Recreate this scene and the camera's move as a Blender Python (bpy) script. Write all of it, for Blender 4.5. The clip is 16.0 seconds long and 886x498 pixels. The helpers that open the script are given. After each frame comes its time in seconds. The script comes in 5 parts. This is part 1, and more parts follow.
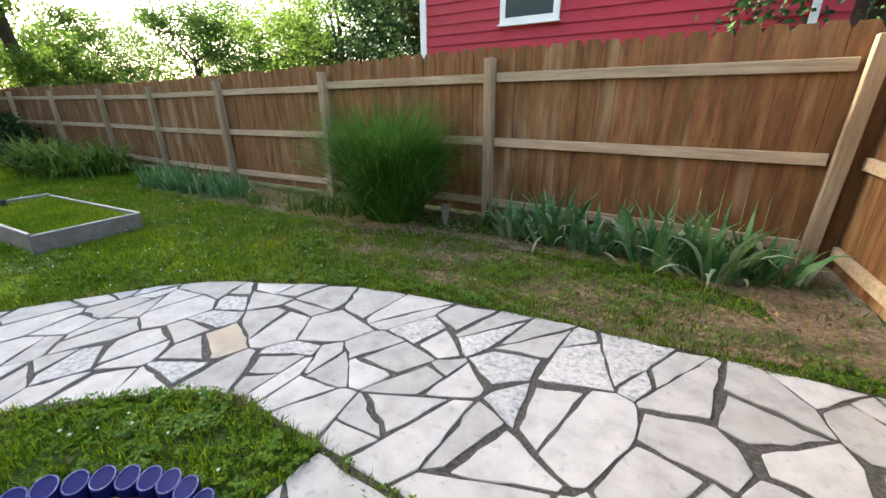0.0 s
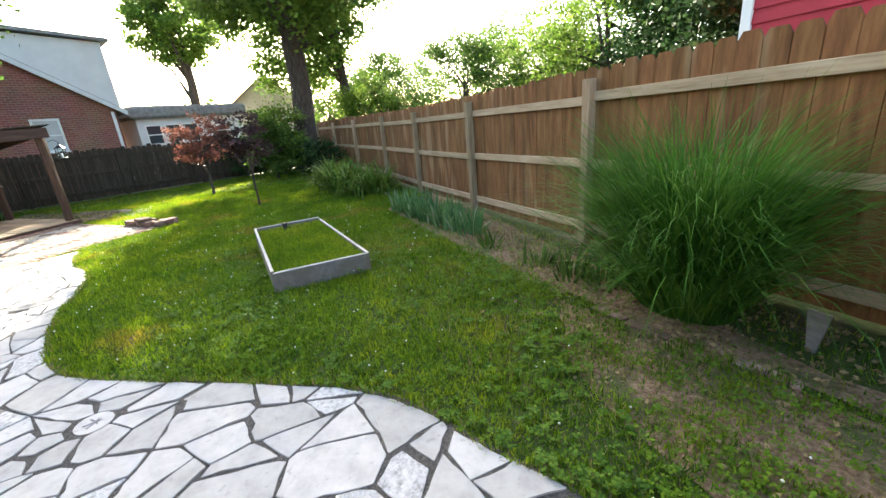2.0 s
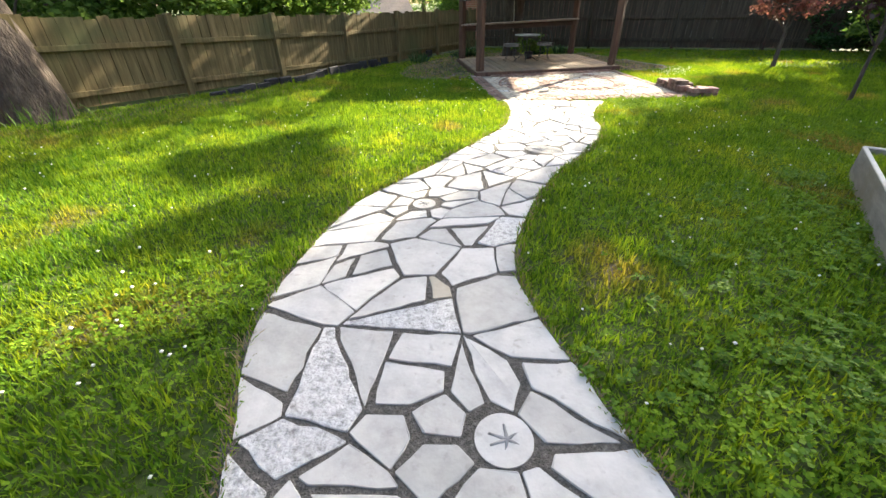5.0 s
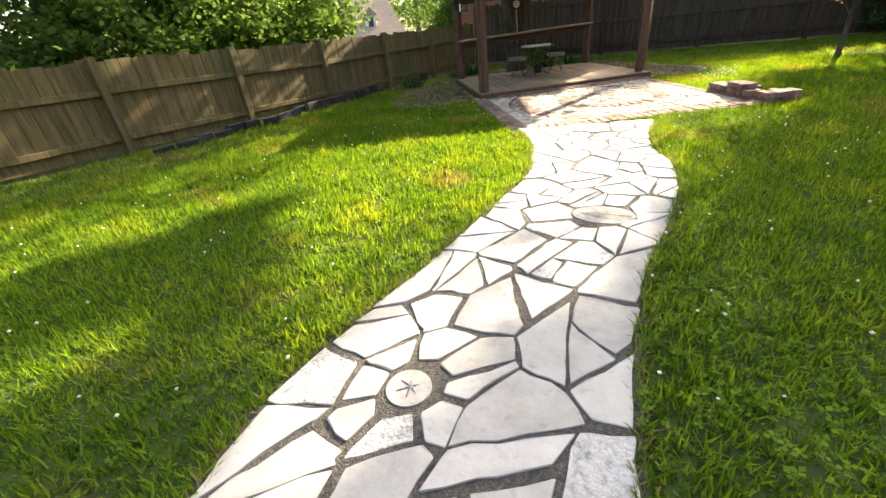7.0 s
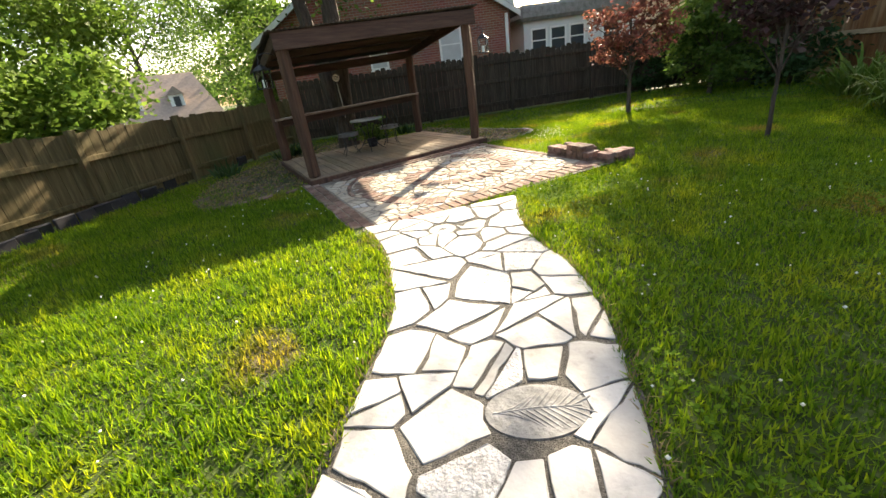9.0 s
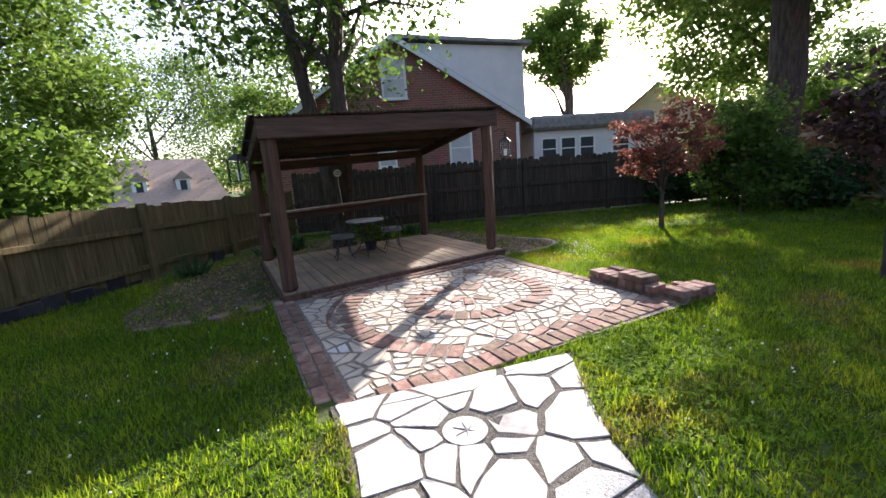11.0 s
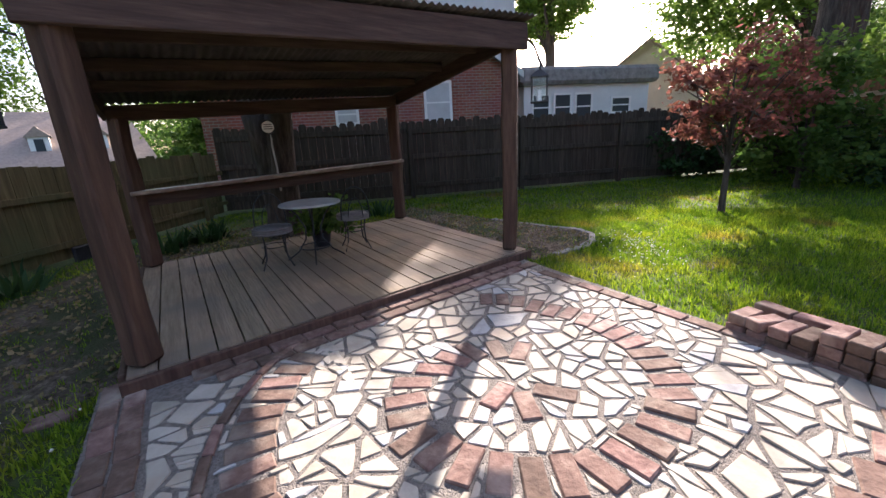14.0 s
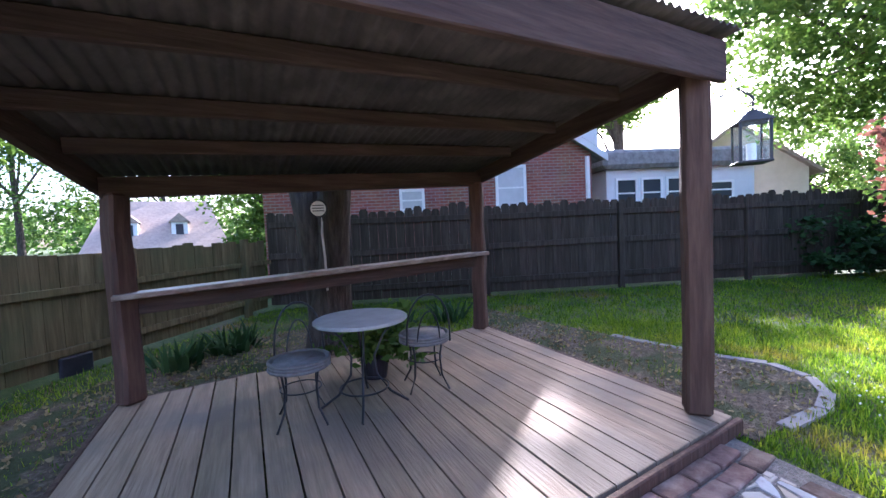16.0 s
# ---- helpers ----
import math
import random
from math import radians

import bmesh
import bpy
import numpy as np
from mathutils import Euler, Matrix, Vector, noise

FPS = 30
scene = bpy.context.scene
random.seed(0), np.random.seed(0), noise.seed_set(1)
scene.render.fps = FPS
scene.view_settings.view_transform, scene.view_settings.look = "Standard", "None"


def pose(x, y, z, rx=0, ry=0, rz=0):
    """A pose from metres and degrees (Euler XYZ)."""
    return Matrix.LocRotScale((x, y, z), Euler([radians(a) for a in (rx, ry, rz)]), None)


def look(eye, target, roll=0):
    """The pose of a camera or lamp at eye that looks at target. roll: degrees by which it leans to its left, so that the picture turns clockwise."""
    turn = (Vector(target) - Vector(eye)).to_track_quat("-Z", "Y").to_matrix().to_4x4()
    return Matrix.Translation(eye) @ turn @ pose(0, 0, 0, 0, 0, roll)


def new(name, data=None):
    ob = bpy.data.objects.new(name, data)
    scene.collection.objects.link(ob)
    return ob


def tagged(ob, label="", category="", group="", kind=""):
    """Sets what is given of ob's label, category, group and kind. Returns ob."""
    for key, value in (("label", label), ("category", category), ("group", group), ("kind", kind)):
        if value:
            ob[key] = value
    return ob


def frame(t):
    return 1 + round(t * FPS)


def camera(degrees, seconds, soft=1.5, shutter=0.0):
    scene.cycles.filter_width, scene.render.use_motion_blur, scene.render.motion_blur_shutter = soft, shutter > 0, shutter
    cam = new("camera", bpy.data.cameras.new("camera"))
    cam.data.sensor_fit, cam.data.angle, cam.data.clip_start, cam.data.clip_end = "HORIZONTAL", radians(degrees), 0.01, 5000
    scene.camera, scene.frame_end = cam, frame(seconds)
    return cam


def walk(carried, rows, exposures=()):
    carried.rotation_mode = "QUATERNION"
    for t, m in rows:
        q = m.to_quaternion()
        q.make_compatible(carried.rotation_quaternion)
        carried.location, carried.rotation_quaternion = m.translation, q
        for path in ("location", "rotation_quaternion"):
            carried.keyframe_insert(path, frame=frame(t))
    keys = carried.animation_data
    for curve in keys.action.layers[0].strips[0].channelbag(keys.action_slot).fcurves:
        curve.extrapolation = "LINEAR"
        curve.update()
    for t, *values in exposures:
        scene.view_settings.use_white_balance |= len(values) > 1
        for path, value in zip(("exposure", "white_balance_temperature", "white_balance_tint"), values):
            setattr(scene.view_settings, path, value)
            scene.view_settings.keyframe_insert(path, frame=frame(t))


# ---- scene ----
cam = camera(95.5, 16.0)
PATH = [
    (0, (1.272, 3.326, 1.416), (0.241, 4.885, 0.703), -0.5),
    (0.5, (0.971, 3.581, 1.487), (-0.022, 5.141, 0.726), -1.7),
    (1, (0.554, 3.881, 1.459), (-0.685, 5.239, 0.671), -3.2),
    (1.5, (0.2, 4.12, 1.423), (-1.293, 5.224, 0.681), -4.1),
    (2, (-0.109, 4.374, 1.478), (-1.869, 5.094, 0.859), -4.8),
    (2.5, (-0.478, 4.426, 1.456), (-2.333, 4.84, 0.832), -3.5),
    (3, (-0.829, 4.515, 1.412), (-2.717, 4.693, 0.777), -2.2),
    (3.5, (-1.245, 4.415, 1.337), (-3.135, 4.308, 0.692), -1.3),
    (4, (-1.569, 4.156, 1.264), (-3.379, 3.737, 0.523), -0.7),
    (4.5, (-1.827, 3.859, 1.192), (-3.301, 2.86, 0.281), 0.2),
    (4.7, (-1.89, 3.734, 1.176), (-3.234, 2.657, 0.16), 1.4),
    (6.8, (-3.039, 2.662, 1.061), (-4.235, 1.43, 0.036), -6.4),
    (7, (-3.234, 2.565, 1.033), (-4.513, 1.371, 0.063), -6.2),
    (7.5, (-3.535, 2.41, 1.03), (-5.063, 1.528, 0.087), -4.4),
    (8, (-3.845, 2.238, 1.026), (-5.458, 1.48, 0.12), -6.8),
    (8.5, (-4.131, 2.072, 1.017), (-5.803, 1.437, 0.123), -8.0),
    (9, (-4.439, 1.941, 1.051), (-6.155, 1.282, 0.264), -8.0),
    (9.5, (-4.752, 1.757, 1.038), (-6.575, 1.085, 0.562), -5.2),
    (10, (-5.094, 1.654, 1.047), (-6.943, 0.981, 0.69), -5.2),
    (12.3, (-6.517, 0.941, 1.139), (-8.383, 0.344, 0.74), -2.2),
    (12.5, (-6.663, 0.891, 1.126), (-8.532, 0.312, 0.71), -2.0),
    (13, (-7.004, 0.759, 1.108), (-8.901, 0.329, 0.641), -1.6),
    (13.5, (-7.4, 0.57, 1.085), (-9.252, 0.042, 0.544), -4.5),
    (14, (-7.744, 0.389, 1.049), (-9.613, -0.082, 0.513), -3.1),
    (14.5, (-8.132, 0.291, 0.944), (-9.992, 0.026, 0.259), -2.9),
    (15, (-8.409, 0.038, 0.989), (-10.33, -0.124, 0.455), -2.2),
    (15.5, (-8.802, -0.225, 0.992), (-10.754, -0.553, 0.7), -3.2),
    (16, (-9.088, -0.396, 1.038), (-10.95, -1.118, 0.935), -2.7),
]
EXPOSURES = [(0.0, 2.97, 7000, 8), (2.0, 3.13, 7000, 8), (4.0, 2.95, 7000, 9), (7.0, 2.86, 8000, 11), (8.0, 2.7, 8000, 11), (9.0, 2.45, 7900, 11), (10.0, 2.15, 6700, 18), (12.5, 2.1, 6300, 22), (14.5, 2.4, 6300, 24), (15.5, 2.95, 5700, 22), (16.0, 3.25, 5300, 28)]
walk(cam, [(t, look(eye, target, roll)) for t, eye, target, roll in PATH], EXPOSURES)

# ---- light ----
SUN_AZ, SUN_EL = 177.5, 27.0
world = bpy.data.worlds.new("sky")
scene.world = world
world.use_nodes = True
wn = world.node_tree.nodes
sky = wn.new("ShaderNodeTexSky")
sky.sky_type, sky.sun_disc = "NISHITA", False
sky.sun_elevation, sky.sun_rotation = radians(SUN_EL), radians(90 - SUN_AZ)
sky.dust_density = 3.0
world.node_tree.links.new(sky.outputs[0], wn["Background"].inputs[0])
wn["Background"].inputs[1].default_value = 0.11
sun = new("sun", bpy.data.lights.new("sun", "SUN"))
sun.data.energy, sun.data.angle, sun.data.color = 4.2, radians(0.6), (1.0, 0.93, 0.80)
_a, _e = radians(SUN_AZ), radians(SUN_EL)
SUN_DIR = Vector((math.cos(_a) * math.cos(_e), math.sin(_a) * math.cos(_e), math.sin(_e)))
sun.matrix_world = look(SUN_DIR * 60, (0, 0, 0))

rng = np.random.default_rng(7)


# ---- materials ----
def material(name, cols, scale=6.0, rough=0.85, bump=0.3, stretch=(1, 1, 1), rot=0.0, coord="pos", vary=0.0,
             island=0.0, stain=None, stain_scale=0.7, stain_map=False, stain_lo=0.45, stain_hi=0.62, detail=8.0, metal=0.0, spec=0.3,
             through_light=0.0, bump_dist=0.01, fine=0.0, glow_tint=None):
    """A surface with grain at two scales; vary: brightness from piece to piece."""
    m = bpy.data.materials.new(name)
    m.use_nodes = True
    n, l = m.node_tree.nodes, m.node_tree.links
    b = n["Principled BSDF"]
    b.inputs["Roughness"].default_value = rough
    b.inputs["Metallic"].default_value = metal
    b.inputs["Specular IOR Level"].default_value = spec
    if coord == "pos":
        src = n.new("ShaderNodeNewGeometry").outputs["Position"]
    else:
        src = n.new("ShaderNodeTexCoord").outputs["Object"]
    mp = n.new("ShaderNodeMapping")
    mp.inputs["Scale"].default_value = stretch
    rt = n.new("ShaderNodeMapping")
    rt.inputs["Rotation"].default_value = (0, 0, radians(rot))
    l.new(src, rt.inputs["Vector"])
    l.new(rt.outputs[0], mp.inputs["Vector"])
    no = n.new("ShaderNodeTexNoise")
    no.inputs["Scale"].default_value, no.inputs["Detail"].default_value = scale, detail
    no.inputs["Roughness"].default_value = 0.65
    l.new(mp.outputs[0], no.inputs["Vector"])
    ramp = n.new("ShaderNodeValToRGB")
    el = ramp.color_ramp.elements
    while len(el) < len(cols):
        el.new(0.5)
    for k, c in enumerate(cols):
        el[k].position = 0.3 + 0.4 * k / max(1, len(cols) - 1)
        el[k].color = (*c, 1)
    l.new(no.outputs["Fac"], ramp.inputs[0])
    col = ramp.outputs[0]
    if stain is not None:
        n2 = n.new("ShaderNodeTexNoise")
        n2.inputs["Scale"].default_value, n2.inputs["Detail"].default_value = stain_scale, 5.0
        l.new(mp.outputs[0] if stain_map else src, n2.inputs["Vector"])
        r2 = n.new("ShaderNodeValToRGB")
        r2.color_ramp.elements[0].position, r2.color_ramp.elements[1].position = stain_lo, stain_hi
        l.new(n2.outputs["Fac"], r2.inputs[0])
        mx = n.new("ShaderNodeMix")
        mx.data_type = "RGBA"
        l.new(r2.outputs[0], mx.inputs["Factor"])
        l.new(col, mx.inputs["A"])
        mx.inputs["B"].default_value = (*stain, 1)
        col = mx.outputs["Result"]
    if vary or island:
        hs = n.new("ShaderNodeHueSaturation")
        mr = n.new("ShaderNodeMapRange")
        amt = vary or island
        mr.inputs["To Min"].default_value, mr.inputs["To Max"].default_value = 1 - amt, 1 + amt
        rnd = n.new("ShaderNodeObjectInfo").outputs["Random"] if vary else n.new("ShaderNodeNewGeometry").outputs["Random Per Island"]
        l.new(rnd, mr.inputs["Value"])
        l.new(mr.outputs[0], hs.inputs["Value"])
        l.new(col, hs.inputs["Color"])
        mh = n.new("ShaderNodeMapRange")
        mh.inputs["To Min"].default_value, mh.inputs["To Max"].default_value = 0.5 + amt * 0.04, 0.5 - amt * 0.04
        l.new(rnd, mh.inputs["Value"])
        l.new(mh.outputs[0], hs.inputs["Hue"])
        col = hs.outputs[0]
    l.new(col, b.inputs["Base Color"])
    if bump:
        bn = n.new("ShaderNodeTexNoise")
        bn.inputs["Scale"].default_value, bn.inputs["Detail"].default_value = scale * (fine or 2.5), 6.0
        l.new(mp.outputs[0], bn.inputs["Vector"])
        bp = n.new("ShaderNodeBump")
        bp.inputs["Strength"].default_value, bp.inputs["Distance"].default_value = bump, bump_dist
        l.new(bn.outputs["Fac"], bp.inputs["Height"])
        l.new(bp.outputs[0], b.inputs["Normal"])
    if through_light:
        tr = n.new("ShaderNodeBsdfTranslucent")
        if glow_tint:
            # light passing through a blade comes out yellower than light thrown back
            tm = n.new("ShaderNodeMix")
            tm.data_type, tm.blend_type = "RGBA", "MULTIPLY"
            tm.inputs["Factor"].default_value = 1.0
            l.new(col, tm.inputs["A"])
            tm.inputs["B"].default_value = (*glow_tint, 1)
            col = tm.outputs["Result"]
        l.new(col, tr.inputs["Color"])
        ms = n.new("ShaderNodeMixShader")
        ms.inputs[0].default_value = through_light
        l.new(b.outputs[0], ms.inputs[1])
        l.new(tr.outputs[0], ms.inputs[2])
        l.new(ms.outputs[0], n["Material Output"].inputs["Surface"])
    return m


def brick_material(name, c1, c2, mortar, bw=0.21, bh=0.075):
    """Courses of brick laid over a wall that faces the local y axis or x axis."""
    m = bpy.data.materials.new(name)
    m.use_nodes = True
    n, l = m.node_tree.nodes, m.node_tree.links
    b = n["Principled BSDF"]
    b.inputs["Roughness"].default_value = 0.9
    tc = n.new("ShaderNodeTexCoord").outputs["Object"]
    sp, cb, ad = n.new("ShaderNodeSeparateXYZ"), n.new("ShaderNodeCombineXYZ"), n.new("ShaderNodeMath")
    l.new(tc, sp.inputs[0])
    l.new(sp.outputs["X"], ad.inputs[0])
    l.new(sp.outputs["Y"], ad.inputs[1])
    l.new(ad.outputs[0], cb.inputs["X"])
    l.new(sp.outputs["Z"], cb.inputs["Y"])
    br = n.new("ShaderNodeTexBrick")
    br.inputs["Scale"].default_value = 1.0
    br.inputs["Color1"].default_value, br.inputs["Color2"].default_value = (*c1, 1), (*c2, 1)
    br.inputs["Mortar"].default_value = (*mortar, 1)
    br.inputs["Brick Width"].default_value, br.inputs["Row Height"].default_value = bw, bh
    br.inputs["Mortar Size"].default_value = 0.008
    l.new(cb.outputs[0], br.inputs["Vector"])
    no = n.new("ShaderNodeTexNoise")
    no.inputs["Scale"].default_value = 1.3
    l.new(tc, no.inputs["Vector"])
    mx = n.new("ShaderNodeMix")
    mx.data_type, mx.blend_type = "RGBA", "MULTIPLY"
    mx.inputs["Factor"].default_value = 0.5
    l.new(br.outputs["Color"], mx.inputs["A"])
    l.new(no.outputs["Color"], mx.inputs["B"])
    l.new(mx.outputs["Result"], b.inputs["Base Color"])
    bp = n.new("ShaderNodeBump")
    bp.inputs["Distance"].default_value = 0.01
    l.new(br.outputs["Fac"], bp.inputs["Height"])
    bp.invert = True
    l.new(bp.outputs[0], b.inputs["Normal"])
    return m


def plain(name, c, rough=0.5, metal=0.0, emit=0.0):
    m = bpy.data.materials.new(name)
    m.use_nodes = True
    b = m.node_tree.nodes["Principled BSDF"]
    b.inputs["Base Color"].default_value = (*c, 1)
    b.inputs["Roughness"].default_value, b.inputs["Metallic"].default_value = rough, metal
    if emit:
        b.inputs["Emission Color"].default_value = (*c, 1)
        b.inputs["Emission Strength"].default_value = emit
    return m


def glass_material(name, tint=(0.9, 0.95, 0.95)):
    m = bpy.data.materials.new(name)
    m.use_nodes = True
    b = m.node_tree.nodes["Principled BSDF"]
    b.inputs["Base Color"].default_value = (*tint, 1)
    b.inputs["Roughness"].default_value = 0.03
    b.inputs["Transmission Weight"].default_value = 1.0
    b.inputs["IOR"].default_value = 1.2
    return m


M_STONE = material("pale_limestone", [(0.31, 0.302, 0.285), (0.395, 0.386, 0.365), (0.455, 0.446, 0.422)], 7.0, 0.8, 0.6, vary=0.17,
                   stain=(0.25, 0.24, 0.22), stain_scale=22.0, stain_lo=0.62, stain_hi=0.80)
M_STONE_TAN = material("tan_limestone", [(0.285, 0.25, 0.195), (0.38, 0.338, 0.27), (0.45, 0.408, 0.33)], 5.0, 0.8, 0.5, vary=0.14,
                       stain=(0.42, 0.33, 0.24), stain_scale=4.0, stain_lo=0.5, stain_hi=0.75)
M_STONE_ROUGH = material("pitted_white_limestone", [(0.20, 0.195, 0.185), (0.47, 0.465, 0.45), (0.60, 0.595, 0.58)], 34.0, 0.9, 1.0, vary=0.08, bump_dist=0.012)
M_JOINT = material("joint_grit", [(0.042, 0.039, 0.034), (0.09, 0.084, 0.074), (0.17, 0.158, 0.138)], 60.0, 0.95, 0.9, bump_dist=0.02)
M_GROUT = material("patio_grout", [(0.10, 0.09, 0.075), (0.19, 0.165, 0.14), (0.28, 0.245, 0.205)], 50.0, 0.95, 0.9, bump_dist=0.02)
M_BRICK = material("old_brick", [(0.10, 0.058, 0.044), (0.165, 0.098, 0.075), (0.245, 0.165, 0.13)], 14.0, 0.9, 0.7, vary=0.34,
                   stain=(0.36, 0.28, 0.22), stain_scale=5.0, stain_lo=0.53, stain_hi=0.78)
M_SOIL = material("lawn_soil", [(0.022, 0.036, 0.007), (0.038, 0.06, 0.01), (0.06, 0.08, 0.016)], 9.0, 0.95, 0.6, stain=(0.10, 0.075, 0.045),
                  stain_scale=1.1, stain_lo=0.58, stain_hi=0.72, bump_dist=0.03)
M_DIRT = material("dry_bed_soil", [(0.11, 0.064, 0.036), (0.20, 0.13, 0.078), (0.32, 0.23, 0.15)], 26.0, 0.95, 0.9, stain=(0.08, 0.09, 0.03),
                  stain_scale=3.0, stain_lo=0.5, stain_hi=0.65, bump_dist=0.03)
M_MULCH = material("leaf_mulch", [(0.04, 0.03, 0.02), (0.10, 0.075, 0.05), (0.22, 0.175, 0.125)], 24.0, 0.95, 1.0, bump_dist=0.04, stain=(0.045, 0.055, 0.018),
                   stain_scale=2.6, stain_lo=0.48, stain_hi=0.6)
M_GRASS = material("grass_blade", [(0.06, 0.15, 0.013), (0.10, 0.21, 0.018), (0.185, 0.275, 0.027)], 1.3, 0.6, 0, island=0.55, spec=0.12,
                   stain=(0.20, 0.18, 0.05), stain_scale=1.1, stain_lo=0.58, stain_hi=0.74, through_light=0.5, glow_tint=(1.55, 1.22, 0.55))
M_GRASS_DRY = material("dry_grass", [(0.20, 0.15, 0.07), (0.30, 0.24, 0.12)], 2.0, 0.7, 0, island=0.35, through_light=0.3)
M_CLOVER = material("clover_leaf", [(0.075, 0.15, 0.012), (0.12, 0.21, 0.018)], 2.0, 0.8, 0, spec=0.05, island=0.3, through_light=0.35)
M_WEED = material("weed_leaf", [(0.045, 0.105, 0.011), (0.08, 0.165, 0.017), (0.12, 0.22, 0.03)], 5.0, 0.6, 0, spec=0.12, island=0.45, through_light=0.3)
M_WHITE_FLOWER = plain("clover_flower_white", (0.7, 0.7, 0.62), 0.8)
M_FENCE = material("cedar_board", [(0.085, 0.036, 0.012), (0.165, 0.074, 0.026), (0.245, 0.126, 0.05)], 9.0, 0.8, 0.35, stretch=(1.4, 1.4, 0.2), vary=0.13,
                   stain=(0.36, 0.255, 0.15), stain_scale=3.2, stain_lo=0.55, stain_hi=0.80, stain_map=True)
M_RAIL = material("weathered_rail", [(0.25, 0.175, 0.105), (0.37, 0.275, 0.178), (0.47, 0.37, 0.255)], 9.0, 0.85, 0.35, stretch=(0.25, 3, 3), vary=0.12)
M_POST = material("weathered_post", [(0.19, 0.13, 0.078), (0.29, 0.21, 0.132), (0.38, 0.29, 0.19)], 9.0, 0.85, 0.35, stretch=(3, 3, 0.25), vary=0.16)
M_FENCE_OLD = material("old_grey_board", [(0.06, 0.045, 0.018), (0.11, 0.084, 0.037), (0.17, 0.135, 0.067)], 8.0, 0.9, 0.4, stretch=(3, 3, 0.2), vary=0.12,
                       stain=(0.07, 0.085, 0.035), stain_scale=1.0, stain_lo=0.5, stain_hi=0.75)
M_FENCE_DARK = material("dark_brown_board", [(0.022, 0.017, 0.012), (0.045, 0.035, 0.025), (0.075, 0.06, 0.043)], 8.0, 0.9, 0.4, stretch=(3, 3, 0.2), vary=0.2)
M_TIMBER = material("red_brown_timber", [(0.042, 0.022, 0.015), (0.075, 0.041, 0.027), (0.115, 0.068, 0.046)], 10.0, 0.8, 0.5, stretch=(2, 2, 0.2), vary=0.08)
M_BEAM = material("red_brown_beam", [(0.036, 0.021, 0.016), (0.064, 0.039, 0.029), (0.10, 0.064, 0.048)], 10.0, 0.8, 0.5, stretch=(0.2, 3, 3), rot=-142.8, vary=0.08)
M_BEAM_SIDE = material("red_brown_side_beam", [(0.036, 0.021, 0.016), (0.064, 0.039, 0.029), (0.10, 0.064, 0.048)], 10.0, 0.8, 0.5, stretch=(0.2, 3, 3), rot=-47.0, vary=0.08)
M_DECK = material("deck_plank", [(0.155, 0.108, 0.067), (0.235, 0.172, 0.11), (0.31, 0.235, 0.158)], 9.0, 0.75, 0.45, stretch=(0.22, 3, 1), rot=-47.0, vary=0.16,
                  stain=(0.16, 0.125, 0.09), stain_scale=1.6)
M_METAL_ROOF = material("rusty_corrugated", [(0.045, 0.038, 0.034), (0.08, 0.068, 0.06), (0.13, 0.11, 0.095)], 4.0, 0.75, 0.1, metal=0.1)
# pale tones stand in for sky reflected along the shelf top
M_SHELF = material("shelf_top_sheen", [(0.13, 0.09, 0.065), (0.22, 0.165, 0.125), (0.36, 0.29, 0.23)], 9.0, 0.42, 0.3, stretch=(0.4, 2, 2), spec=0.5)
M_IRON = plain("black_iron", (0.03, 0.032, 0.035), 0.45, 0.6)
M_TABLETOP = material("grey_metal_top", [(0.30, 0.31, 0.31), (0.42, 0.43, 0.43)], 8.0, 0.45, 0.1, metal=0.3)
M_BEDBOARD = material("weathered_grey_board", [(0.12, 0.115, 0.105), (0.19, 0.18, 0.165), (0.27, 0.255, 0.23)], 8.0, 0.85, 0.4, stretch=(0.4, 2, 2), vary=0.1,
                      stain=(0.16, 0.14, 0.11), stain_scale=2.0)
M_CAP = material("pale_board_top", [(0.36, 0.335, 0.29), (0.56, 0.53, 0.47)], 8.0, 0.8, 0.3, vary=0.1)
M_BARK = material("tree_bark", [(0.03, 0.024, 0.019), (0.065, 0.052, 0.042), (0.115, 0.095, 0.078)], 9.0, 0.95, 1.0, stretch=(2, 2, 0.35), bump_dist=0.05)
M_LEAF = material("leaf_green", [(0.04, 0.085, 0.017), (0.065, 0.125, 0.024), (0.10, 0.17, 0.035)], 0.8, 0.5, 0, island=0.4, spec=0.1, through_light=0.5)
M_LEAF_BRIGHT = material("leaf_yellow_green", [(0.07, 0.14, 0.02), (0.11, 0.19, 0.03), (0.16, 0.24, 0.05)], 0.8, 0.5, 0, island=0.3, spec=0.1, through_light=0.45)
M_LEAF_DARK = material("leaf_dark_green", [(0.015, 0.045, 0.018), (0.03, 0.07, 0.025), (0.045, 0.09, 0.03)], 0.8, 0.5, 0, island=0.3, spec=0.1, through_light=0.25)
M_LEAF_RED = material("leaf_red_maple", [(0.11, 0.036, 0.028), (0.21, 0.082, 0.058), (0.32, 0.16, 0.105)], 2.0, 0.5, 0, island=0.4, through_light=0.6)
M_LEAF_PURPLE = material("leaf_dark_purple", [(0.035, 0.018, 0.02), (0.06, 0.03, 0.03), (0.05, 0.055, 0.03)], 2.0, 0.5, 0, island=0.4, through_light=0.35)
M_MAIDEN = material("maiden_grass_blade", [(0.03, 0.10, 0.014), (0.06, 0.16, 0.022), (0.11, 0.225, 0.042)], 3.0, 0.45, 0, island=0.35, spec=0.1, through_light=0.3)
